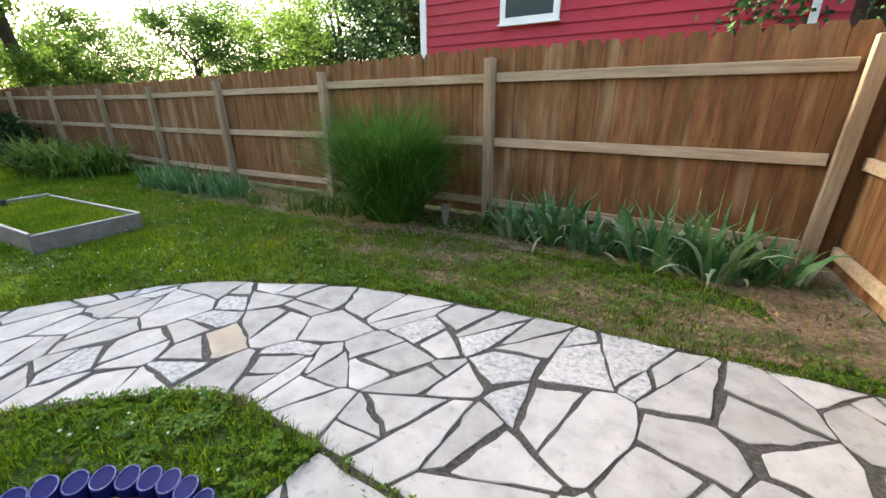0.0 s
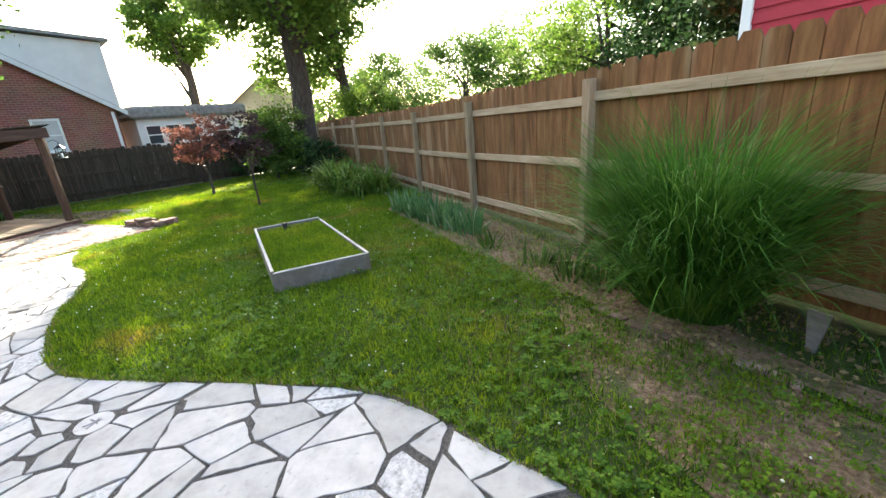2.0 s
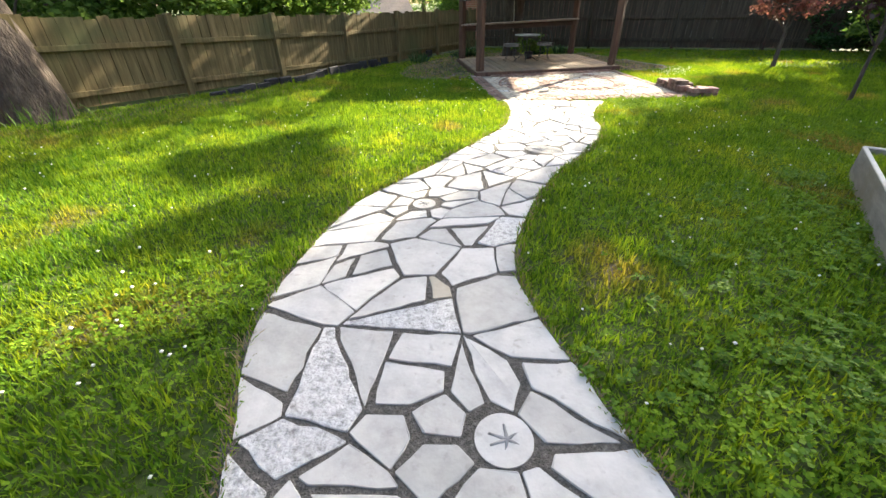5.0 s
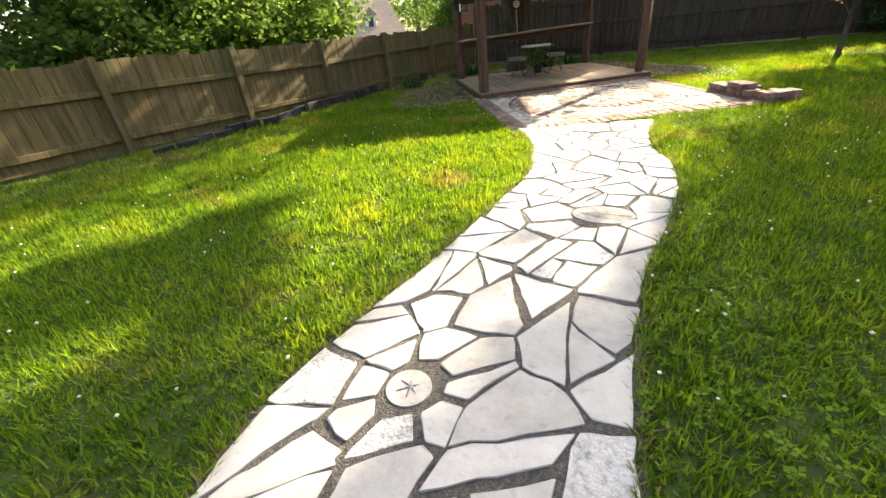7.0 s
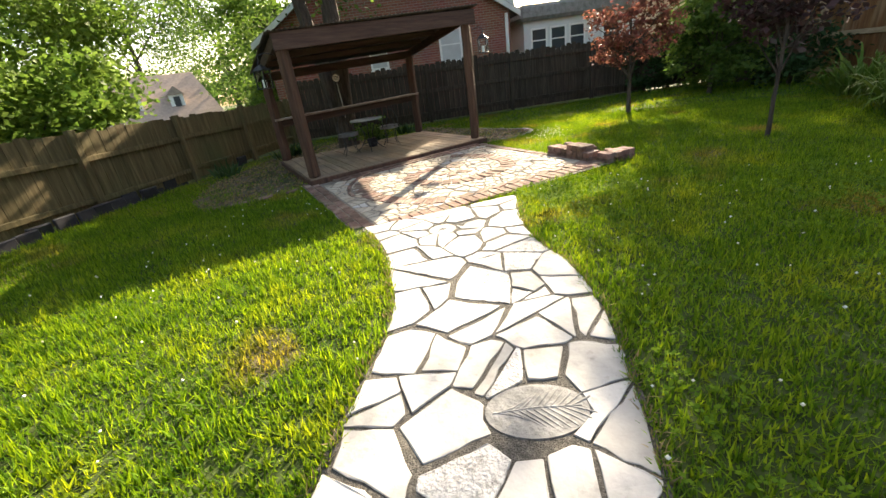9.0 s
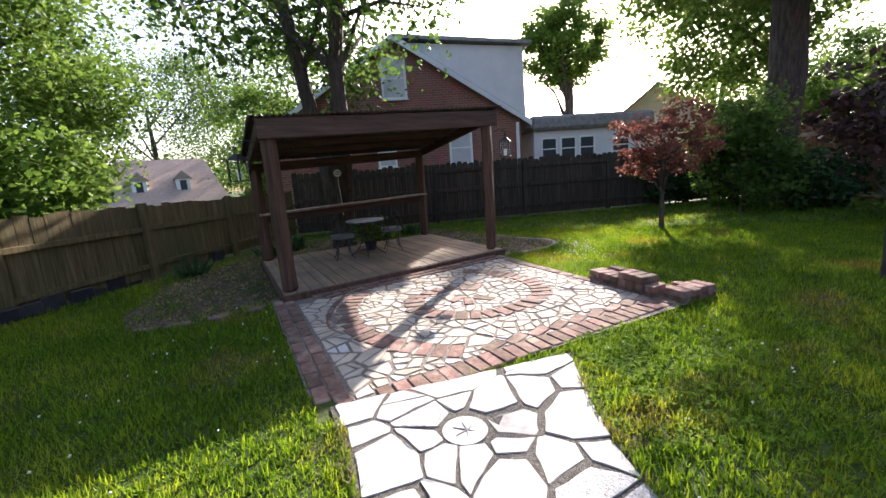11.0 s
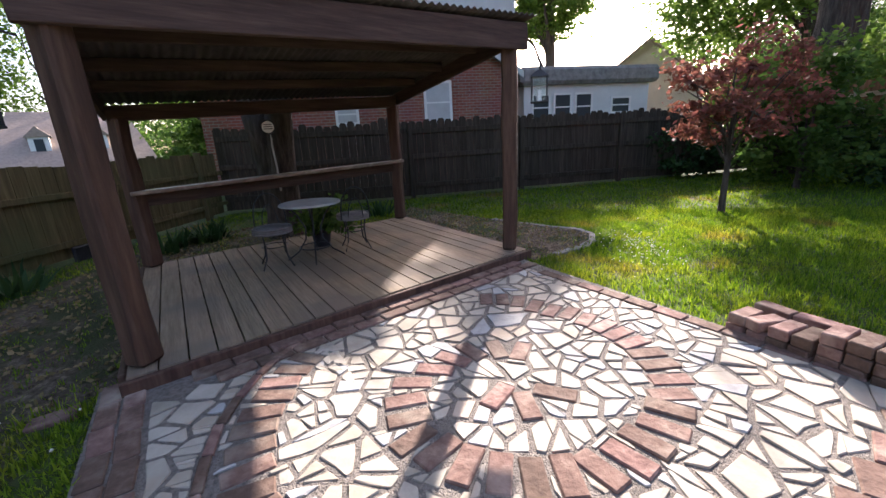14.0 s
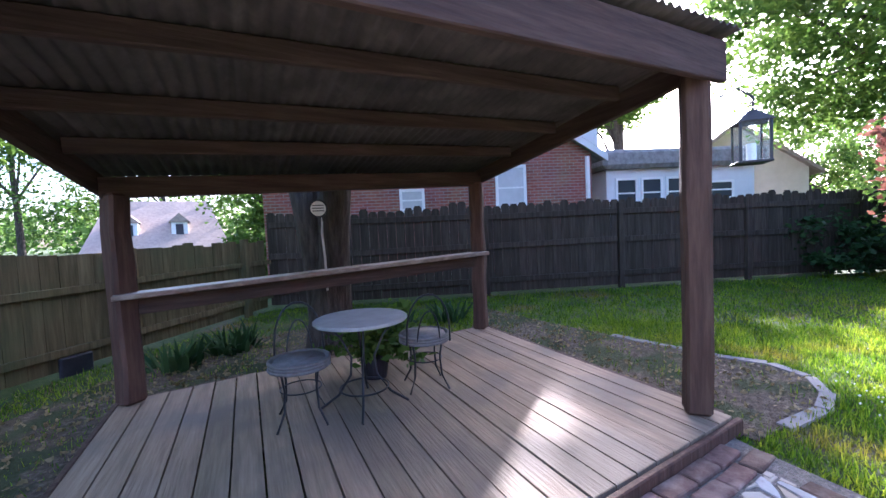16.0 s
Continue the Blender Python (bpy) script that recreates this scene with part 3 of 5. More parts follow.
def strip_sheet(name, z, mat, label, category):
    s = np.linspace(0, PATH_LEN, 90)
    us = np.linspace(-0.02, 1.02, 5)
    P = np.stack([on_path(s, np.full(90, u)) for u in us], 1)
    v = np.concatenate([P, (G(P[..., 0]) + z)[..., None]], -1).reshape(-1, 3)
    i = np.arange(90 * 5).reshape(90, 5)
    f = np.stack([i[:-1, :-1], i[:-1, 1:], i[1:, 1:], i[1:, :-1]], -1).reshape(-1, 4)
    return tagged(mesh_np(name, v, f, mat), label, category, kind="structure")


path = strip_sheet("path", 0.0125, M_JOINT, "curving path of pale irregular flagstones with dark joints", "path")
landing = sheet("landing", LANDING, 0.012, M_JOINT, "paved landing of large pale flagstones", "paving")
patio = sheet("patio", PATIO_POLY, -0.130, M_GROUT, "mosaic patio of white stone pieces and old bricks", "patio", False)
sheet("planting_bed", BORDER_POLY, 0.010, M_DIRT, "dry brown planting bed along the cedar fence", "planting bed")
WORN = []
for k in range(40):
    a = 2 * math.pi * k / 40
    q = 1 + 0.16 * noise.noise((2.2 * math.cos(a), 2.2 * math.sin(a), 0.7)) + 0.08 * noise.noise((6 * math.cos(a), 6 * math.sin(a), 3.7))
    WORN.append((-0.15 + 2.25 * q * math.cos(a), 6.18 + 0.52 * q * math.sin(a) - 0.08 * math.cos(a)))
WORN = [(x, max(y, 5.72 - 0.1 * max(0, -0.3 - x) * 3)) for x, y in WORN]
sheet("worn_ground", WORN, 0.006, M_DIRT, "worn bare soil between lawn and planting bed", "bare soil")
SHADY = [(-9.2, -1.75), (-8.8, -1.98), (-8.45, -2.2), (-8.12, -2.65), (-8.5, -3.3), (-9.5, -4.0), (-11.8, -4.5), (-13.4, -3.8), (-13.3, -2.3), (-11.0, -2.2)]
sheet("shady_bed", SHADY, 0.007, M_MULCH, "bare leaf-littered soil in the shade beside the deck", "bare soil")
sheet("mulch_bed", MULCH_POLY, 0.010, M_MULCH, "leaf-littered mulch bed beside the deck", "mulch bed")


# ---- fences ----
def fence(name, line, top, board_w, board_t, board_mat, rail_mat, post_mat, rails, post_top, post_w, spacing, label, inner, first=0.0, gap=0.0055, also=(),
          dogear=True, rail_h=0.095, uneven=0.012, group="", bottom=0.05):
    """Posts and rails on the yard side (inner: the side to which the yard lies, +1 left of the line), boards behind."""
    root = thing(name, (line[0][0], line[0][1], gz(line[0][0])), label, "fence", group)
    o = Vector(root.location)
    c = board_w / 2 * 0.42
    bm = bmesh.new()
    w = board_w / 2 - gap / 2
    ear = 0.03 if dogear else 0.002
    prism(bm, [(-w, 0.0), (w, 0.0), (w, 1.0 - ear), (w - ear, 1.0), (-w + ear, 1.0), (-w, 1.0 - ear)], -board_t / 2, board_t / 2, axis="y")
    bme = bpy.data.meshes.new("board")
    bm.to_mesh(bme)
    bm.free()
    bme.materials.append(board_mat)
    carry = first
    for (a, b) in zip(line[:-1], line[1:]):
        a, b = np.array(a, float), np.array(b, float)
        d = b - a
        L = math.hypot(*d)
        d /= L
        nrm = np.array((-d[1], d[0])) * inner
        ang = math.degrees(math.atan2(d[1], d[0]))
        n = int(L / board_w)
        for k in range(n):
            p = a + d * (k + 0.5) * board_w
            h = top - gz(p[0]) * 0 + rng.normal(0, uneven) - bottom
            ob = new("board", bme)
            ob.parent = root
            m = pose(p[0] - o.x, p[1] - o.y, gz(p[0]) + bottom - o.z, rng.normal(0, 0.15), 0, ang + rng.normal(0, 0.4))
            ob.matrix_local = m @ Matrix.Diagonal((1, 1, h, 1))
        t = carry
        at = []
        while t < L + 0.01:
            at.append(t)
            t += spacing
        carry = t - L
        at, also = sorted(at + list(also)), ()
        for q in at:
            p = a + d * q + nrm * (post_w / 2 + board_t / 2 + 0.003)
            z0 = gz(p[0])
            bm = bmesh.new()
            box(bm, (-post_w / 2, -post_w / 2, -0.1), (post_w / 2, post_w / 2, post_top), 0.006)
            bmesh.ops.transform(bm, matrix=pose(p[0] - o.x, p[1] - o.y, z0 - o.z, rng.normal(0, 0.4), rng.normal(0, 0.4), ang), verts=bm.verts)
            part("post", bm, post_mat, root)
        cuts = [0.0] + at + [L]
        cuts = sorted(set(round(x, 3) for x in cuts))
        for q0, q1 in zip(cuts[:-1], cuts[1:]):
            if q1 - q0 < 0.3:
                continue
            for z in rails:
                e0 = a + d * (q0 + post_w / 2) + nrm * (board_t / 2 + 0.021)
                e1 = a + d * (q1 - post_w / 2) + nrm * (board_t / 2 + 0.021)
                j = rng.normal(0, 0.008, 2)
                bm = beam_bm((e0[0] - o.x, e0[1] - o.y, gz(e0[0]) + z + j[0] - o.z), (e1[0] - o.x, e1[1] - o.y, gz(e1[0]) + z + j[1] - o.z), 0.038, rail_h, 0.004)
                part("rail", bm, rail_mat, root)
    return root


fence("wooden_fence", [(2.28, 7.66), (-12.0, 7.66), (-20.2, 6.85)], 1.90, 0.172, 0.02, M_FENCE, M_RAIL, M_POST, (0.20, 0.92, 1.60), 1.79, 0.105, 2.72,
      "tall weathered cedar board fence with pale posts and rails", 1, first=3.18, also=(0.2,))
fence("wooden_fence", [(2.27, 7.66), (2.43, 6.5), (2.46, -3.5)], 1.90, 0.172, 0.02, M_FENCE, M_RAIL, M_POST, (0.20, 0.92, 1.60), 1.79, 0.105, 2.72,
      "cedar board fence turning the corner of the yard", -1, first=2.3)
fence("wooden_fence", [(0.5, -3.37), (-14.2, -5.42)], 1.12, 0.15, 0.018, M_FENCE_OLD, M_FENCE_OLD, M_FENCE_OLD, (0.22, 0.78), 1.16, 0.09, 1.82,
      "old low board fence stained dark and mossy", -1, first=1.45, dogear=False, uneven=0.015, rail_h=0.07)
fence("wooden_fence", [(-14.2, -5.45), (-20.2, 6.8)], 1.55, 0.15, 0.018, M_FENCE_DARK, M_FENCE_DARK, M_FENCE_DARK, (0.25, 0.85, 1.35), 1.5, 0.09, 2.4,
      "weathered grey-brown board fence behind the pavilion", -1, first=1.2, uneven=0.03)


# ---- pavilion and deck ----
deck = thing("deck", dk(0, 0, -0.1), "low deck of weathered brown planks under the pavilion", "deck")
do = Vector(deck.location)


def loc(p):
    return (p[0] - do.x, p[1] - do.y, p[2] - do.z)


n_pl = 22
for k in range(n_pl):
    u0 = -0.06 + k * (3.16 / n_pl)
    u1 = u0 + 3.16 / n_pl - 0.009
    v0, v1 = -0.10, 2.40 + rng.normal(0, 0.008)
    zt = rng.normal(0, 0.0015)
    me = stone_mesh("plank", [dk(u0, v0)[:2], dk(u1, v0)[:2], dk(u1, v1)[:2], dk(u0, v1)[:2]], DECK_Z - 0.034, DECK_Z + zt, edge=0.004)
    me.transform(Matrix.Translation(-do))
    link("plank", me, M_DECK, deck)
for (p, q) in ((dk(-0.09, -0.125, -0.055), dk(3.13, -0.125, -0.055)), (dk(-0.085, -0.04, -0.055), dk(-0.085, 2.42, -0.055)), (dk(3.125, -0.04, -0.055), dk(3.125, 2.42, -0.055)),
               (dk(-0.09, 2.43, -0.055), dk(3.13, 2.43, -0.055))):
    part("rim_board", beam_bm(loc(p), loc(q), 0.035, 0.095), M_TIMBER, deck)
for k in range(3):
    v = 0.3 + 0.9 * k
    part("joist", beam_bm(loc(dk(0, v, -0.07)), loc(dk(3.0, v, -0.07)), 0.04, 0.06), M_TIMBER, deck)

pav = thing("pavilion", dk(0, 0), "dark timber pavilion with a corrugated lean-to roof over the deck", "pavilion")
do = Vector(pav.location)
for (u, v, h) in ((0.02, 0.03, 1.70), (3.0, 0.03, 1.84), (0.02, 2.33, 1.42), (3.0, 2.33, 1.55)):
    bm = beam_bm(loc(dk(u, v, 0.002)), loc(dk(u + rng.normal(0, 0.01), v, h)), 0.135, 0.135, 0.018)
    bmesh.ops.subdivide_edges(bm, edges=[e for e in bm.edges if e.calc_length() > 0.8], cuts=5)
    for vv in bm.verts:
        w = noise.noise(vv.co * 3.0) * 0.014
        vv.co.x += w
        vv.co.y -= w
    part("post", bm, M_TIMBER, pav)
ZF = lambda u: 1.705 + 0.06 * u
ZB = lambda u: 1.455 + 0.045 * u
part("front_beam", beam_bm(loc(dk(-0.10, -0.05, ZF(0) + 0.035)), loc(dk(3.14, -0.05, ZF(3) + 0.015)), 0.045, 0.21), M_BEAM, pav)
part("back_beam", beam_bm(loc(dk(-0.06, 2.33, ZB(0))), loc(dk(3.06, 2.33, ZB(3))), 0.07, 0.14), M_BEAM, pav)
part("side_beam", beam_bm(loc(dk(-0.075, -0.02, ZF(0) + 0.05)), loc(dk(-0.075, 2.5, ZB(0) + 0.02)), 0.045, 0.14), M_BEAM_SIDE, pav)
part("side_beam", beam_bm(loc(dk(3.11, -0.02, ZF(3) + 0.05)), loc(dk(3.11, 2.5, ZB(3) + 0.02)), 0.045, 0.14), M_BEAM_SIDE, pav)
for v in (0.55, 1.15, 1.75):
    z = lambda u: ZF(u) + (ZB(u) - ZF(u)) * v / 2.4 + 0.092
    part("purlin", beam_bm(loc(dk(-0.05, v, z(0))), loc(dk(3.04, v, z(3))), 0.04, 0.085), M_BEAM, pav)
nu = 240
uu = np.linspace(-0.17, 3.2, nu)
vv_ = np.linspace(-0.12, 2.68, 6)
wave = 0.011 * np.sin(uu * 2 * np.pi / 0.068)
pts = np.zeros((nu, 6, 3))
for j, v in enumerate(vv_):
    for i, u in enumerate(uu):
        x, y, z = dk(u, v, ZF(u) + (ZB(u) - ZF(u)) * v / 2.4 + 0.15 + wave[i])
        pts[i, j] = loc((x, y, z))
ii = np.arange(nu * 6).reshape(nu, 6)
ff = np.stack([ii[:-1, :-1], ii[1:, :-1], ii[1:, 1:], ii[:-1, 1:]], -1).reshape(-1, 4)
roof = mesh_np("roof_sheet", pts.reshape(-1, 3), ff, M_METAL_ROOF, pav, "rusty corrugated roof sheet", smooth=True)
sol = roof.modifiers.new("thickness", "SOLIDIFY")
sol.thickness = 0.003
# bar shelf between the back posts
part("bar_shelf", beam_bm(loc(dk(-0.02, 2.27, 0.735)), loc(dk(3.04, 2.27, 0.81)), 0.19, 0.035), M_SHELF, pav, "narrow bar shelf, its top coloured pale for reflected sky")
part("shelf_apron", beam_bm(loc(dk(0.05, 2.33, 0.655)), loc(dk(2.97, 2.33, 0.73)), 0.035, 0.12), M_BEAM, pav)


# ---- bistro set ----
def ring_pts(r, z, n=24, cx=0.0, cy=0.0):
    a = np.linspace(0, 2 * np.pi, n + 1)
    return np.stack([cx + r * np.cos(a), cy + r * np.sin(a), np.full(n + 1, z)], 1)


def disc_bm(r, z0, z1, n=32, dome=0.0):
    bm = bmesh.new()
    bmesh.ops.create_cone(bm, cap_ends=True, segments=n, radius1=r, radius2=r, depth=z1 - z0, matrix=Matrix.Translation((0, 0, (z0 + z1) / 2)))
    es = [e for e in bm.edges if abs(e.verts[0].co.z - e.verts[1].co.z) < 1e-6]
    bmesh.ops.bevel(bm, geom=es, offset=(z1 - z0) * 0.3, segments=2, affect="EDGES")
    return bm


tb = thing("bistro_table", (-11.21, -1.79, DECK_Z), "small round metal bistro table on thin black wire legs", "table")
part("tabletop", disc_bm(0.29, 0.54, 0.56), M_TABLETOP, tb, "grey round metal top")
for k in range(4):
    a = k * math.pi / 2 + 0.5
    r = np.array([0.22, 0.13, 0.07, 0.08, 0.16, 0.27])
    z = np.array([0.54, 0.44, 0.31, 0.2, 0.08, 0.006])
    tubes("leg", [(np.stack([r * math.cos(a), r * math.sin(a), z], 1), 0.008)], M_IRON, tb)
tubes("ring", [(ring_pts(0.15, 0.12), 0.006)], M_IRON, tb)


def bistro_chair(at, face):
    c = thing("bistro_chair", (at[0], at[1], DECK_Z), "black wire bistro chair with a round seat", "chair", "chairs at the table", face)
    bm = disc_bm(0.175, 0.325, 0.375, 28)
    bmesh.ops.bevel(bm, geom=[e for e in bm.edges if abs(e.verts[0].co.z - e.verts[1].co.z) < 1e-4], offset=0.018, segments=3, affect="EDGES")
    part("seat", bm, M_SEAT, c, "round padded dark grey seat", smooth=True)
    for k in range(4):
        a = k * math.pi / 2 + math.pi / 4
        r = np.array([0.14, 0.12, 0.13, 0.19])
        z = np.array([0.33, 0.22, 0.1, 0.006])
        tubes("leg", [(np.stack([r * math.cos(a), r * math.sin(a), z], 1), 0.0065)], M_IRON, c)
    t = np.linspace(0, math.pi, 15)
    loop = np.stack([-0.15 - 0.05 * np.sin(t), 0.145 * np.cos(t), 0.34 + 0.33 * np.sin(t) ** 0.7], 1)
    tubes("backrest", [(loop, 0.0065), (np.stack([-0.15 - 0.05 * np.sin(t), 0.075 * np.cos(t), 0.34 + 0.22 * np.sin(t)], 1), 0.005)], M_IRON, c)
    tubes("brace", [(ring_pts(0.115, 0.2), 0.004)], M_IRON, c)


bistro_chair((-10.93, -2.04), 40)
bistro_chair((-11.60, -1.54), 215)

pl = thing("potted_plant", (-11.66, -1.98, DECK_Z), "leafy green plant in a small pot on the deck", "plant")
bm = bmesh.new()
bmesh.ops.create_cone(bm, cap_ends=True, segments=20, radius1=0.08, radius2=0.11, depth=0.16, matrix=Matrix.Translation((0, 0, 0.082)))
part("pot", bm, M_BLACK, pl)
v, f = leaf_cloud(rng.normal(0, 0.15, (40, 3)) * [1, 1, 0.45] + [0, 0, 0.29], 0.05, 620, 0.075)
mesh_np("foliage", v, f, M_LEAF, pl)


def lantern(at, label):
    c = thing("hanging_lantern", at, label, "lantern", "lanterns on the pavilion")
    w, h = 0.065, 0.20
    for sx in (-1, 1):
        for sy in (-1, 1):
            part("corner_bar", box_bm((sx * w - 0.006, sy * w - 0.006, 0), (sx * w + 0.006, sy * w + 0.006, h)), M_IRON, c)
    part("base", box_bm((-w - 0.01, -w - 0.01, -0.012), (w + 0.01, w + 0.01, 0.0), 0.003), M_IRON, c)
    bm = bmesh.new()
    bmesh.ops.create_cone(bm, cap_ends=True, segments=4, radius1=0.115, radius2=0.03, depth=0.06, matrix=Matrix.Translation((0, 0, h + 0.03)) @ Matrix.Rotation(math.pi / 4, 4, "Z"))
    part("cap", bm, M_IRON, c)
    for sx, sy in ((1, 0), (-1, 0), (0, 1), (0, -1)):
        lo = (sx * w - 0.002 - 0.05 * abs(sy), sy * w - 0.002 - 0.05 * abs(sx), 0.004)
        hi = (sx * w + 0.002 + 0.05 * abs(sy), sy * w + 0.002 + 0.05 * abs(sx), h - 0.004)
        o = part("pane", box_bm(lo, hi), M_GLASS, c)
        o.visible_shadow = False
    bm = bmesh.new()
    bmesh.ops.create_cone(bm, cap_ends=True, segments=14, radius1=0.022, radius2=0.022, depth=0.09, matrix=Matrix.Translation((0, 0, 0.047)))
    part("candle", bm, M_WHITE, c)
    a = np.linspace(0, math.pi, 9)
    tubes("hanger", [(np.stack([0.03 * np.cos(a), 0 * a, h + 0.06 + 0.05 * np.sin(a)], 1), 0.004)], M_IRON, c)


lantern((-8.97, -1.87, 1.19), "square black lantern hung from the pavilion corner")
lantern((-11.66, 0.36, 1.31), "square black lantern with clear panes hung by a post")
br = thing("lantern_bracket", (-11.62, 0.2, 1.6), "curved iron bracket on the pavilion post", "bracket", "brackets")
tubes("arm", [(np.array([(0, 0, 0.05), (-0.02, 0.1, 0.09), (-0.04, 0.17, 0.04), (-0.04, 0.17, -0.03)]), 0.006)], M_IRON, br)
br = thing("lantern_bracket", (-9.15, -1.75, 1.5), "curved iron bracket on the pavilion post", "bracket", "brackets")
tubes("arm", [(np.array([(0, 0, 0.05), (0.1, -0.06, 0.08), (0.18, -0.12, 0.06), (0.18, -0.12, 0.0)]), 0.006)], M_IRON, br)

# ---- raised bed ----
rb = thing("raised_bed", (-4.24, 4.22, gz(-4.24)), "raised garden bed of grey weathered boards filled with grass", "raised bed")
B = np.array([(-4.24, 4.22), (-4.30, 5.20), (-6.62, 4.97), (-6.50, 4.04)])
o = Vector(rb.location)
for i in range(4):
    a, b = B[i], B[(i + 1) % 4]
    za, zb = gz(a[0]), gz(b[0])
    top = 0.20
    part("board", beam_bm((a[0] - o.x, a[1] - o.y, top / 2 - 0.03), (b[0] - o.x, b[1] - o.y, top / 2 - 0.03 + (zb - za) * 0.5), 0.028, 0.27, 0.003), M_BEDBOARD, rb, "grey weathered board")
    part("cap", beam_bm((a[0] - o.x, a[1] - o.y, 0.209), (b[0] - o.x, b[1] - o.y, 0.209 + (zb - za) * 0.5), 0.030, 0.010, 0.002), M_CAP, rb, "pale worn top edge")
bm = bmesh.new()
prism(bm, [tuple(p - B.mean(0) + (0, 0)) for p in B], 0.0, 0.165)
bmesh.ops.transform(bm, matrix=Matrix.Translation((B.mean(0)[0] - o.x, B.mean(0)[1] - o.y, -0.01)) @ Matrix.Diagonal((0.985, 0.975, 1, 1)), verts=bm.verts)
part("soil", bm, M_SOIL, rb)
ht = thing("hose_fitting", (-6.38, 4.45, gz(-6.4) + 0.20), "small black hose fitting on the raised bed", "hose fitting")
bm = bmesh.new()
bmesh.ops.create_cone(bm, cap_ends=True, segments=14, radius1=0.035, radius2=0.03, depth=0.09, matrix=Matrix.Translation((0, 0, 0.045)))
bmesh.ops.create_cone(bm, cap_ends=True, segments=14, radius1=0.042, radius2=0.042, depth=0.02, matrix=Matrix.Translation((0, 0, 0.085)))
part("cap", bm, M_BLACK, ht)
tubes("pipe", [(np.array([(0, 0, 0.02), (0.02, 0.12, 0.02), (0.0, 0.3, 0.012)]), 0.009)], M_BLACK, ht)

# ---- blue scalloped planter by the lawn ----
bp_ = thing("blue_planter_edge", (0.05, 3.08, 0), "dark blue ribbed plastic planter with a scalloped rim", "planter")
for k in range(44):
    a = k / 44 * 2 * math.pi
    r = 0.60
    dz = -0.02 + rng.uniform(-0.008, 0.012)
    bm = bmesh.new()
    bmesh.ops.create_cone(bm, cap_ends=True, segments=22, radius1=0.043, radius2=0.043, depth=0.16, matrix=Matrix.Translation((0, 0, 0.08)))
    for vv in bm.verts:
        if vv.co.z > 0.1:
            vv.co.z += 0.35 * vv.co.x
    bmesh.ops.transform(bm, matrix=pose(r * math.cos(a), r * math.sin(a), dz, 0, 0, math.degrees(a)), verts=bm.verts)
    rib = part("rib", bm, M_BLUE, bp_)
    ring = ring_pts(0.039, 0.1605)
    ring[:, 2] += 0.35 * ring[:, 0]
    ca, sa = math.cos(a), math.sin(a)
    ring = np.stack([ring[:, 0] * ca - ring[:, 1] * sa + r * ca, ring[:, 0] * sa + ring[:, 1] * ca + r * sa, ring[:, 2] + dz], 1)
    tubes("rim", [(ring, 0.003)], M_BLUE_WORN, rib, "pale scuffed rim", sides=5)
part("soil", disc_bm(0.57, 0.03, 0.1), M_DIRT, bp_)


# ---- houses ----
def window(parent, x0, x1, z0, z1, y, blind=True, frame_w=0.07, mullion=True):
    """A sash window on a wall whose face is at local y, looking to -y."""
    w = part("window", box_bm((x0, y - 0.02, z0), (x1, y + 0.03, z1)), M_BLIND if blind else M_PANE, parent)
    f = frame_w
    part("frame", box_bm((x0 - f, y - 0.05, z0 - f), (x0, y + 0.02, z1 + f)), M_WHITE, w)
    part("frame", box_bm((x1, y - 0.05, z0 - f), (x1 + f, y + 0.02, z1 + f)), M_WHITE, w)
    part("frame", box_bm((x0, y - 0.05, z1), (x1, y + 0.02, z1 + f)), M_WHITE, w)
    part("sill", box_bm((x0 - f - 0.03, y - 0.08, z0 - f - 0.03), (x1 + f + 0.03, y + 0.02, z0 - f)), M_WHITE, w)
    part("frame", box_bm((x0, y - 0.05, z0 - f), (x1, y + 0.02, z0)), M_WHITE, w)
    if mullion:
        zm = (z0 + z1) / 2
        part("mullion", box_bm((x0, y - 0.035, zm - 0.02), (x1, y - 0.021, zm + 0.02)), M_WHITE, w)
    part("pane", box_bm((x0, y - 0.026, z0), (x1, y - 0.0215, z1)), M_PANE if not blind else M_BLIND, w)
    return w


# brick house behind the pavilion; local x runs along its gable wall, local -y faces the yard
hs = thing("brick_house", (-18.8, -3.4, -0.15), "red brick house with a steep gable and a pale sided dormer", "house", rz=math.degrees(math.atan2(0.9, -0.436)))
bm = bmesh.new()
prism(bm, [(-5.0, 0), (3.2, 0), (3.2, 3.0), (-0.94, 5.55), (-5.0, 3.0)], 0.0, 0.3, axis="y")
part("wall", bm, M_WALLBRICK, hs)
part("wall", box_bm((-5.0, 0.3, 0), (-4.7, 9.0, 3.0)), M_WALLBRICK, hs)
part("wall", box_bm((2.9, 0.3, 0), (3.2, 9.0, 3.0)), M_WALLBRICK, hs)
part("wall", box_bm((-4.7, 8.7, 0), (2.9, 9.0, 3.0)), M_WALLBRICK, hs)
for xe in (-5.35, 3.5):
    zt = 5.72
    ze = 2.88
    bm = bmesh.new()
    prism(bm, [(-0.94, zt), (xe, ze), (xe, ze - 0.14), (-0.94, zt - 0.16)], -0.25, 9.2, axis="y")
    part("roof", bm, M_SHINGLE, hs)
    bm = bmesh.new()
    prism(bm, [(-0.94, zt - 0.03), (xe, ze - 0.03), (xe, ze - 0.20), (-0.94, zt - 0.22)], -0.30, -0.252, axis="y")
    part("rake_board", bm, M_SIDING, hs)
bm = bmesh.new()
prism(bm, [(-0.5, 5.50), (3.35, 5.28), (3.4, 2.95)], 0.02, 8.0, axis="y")
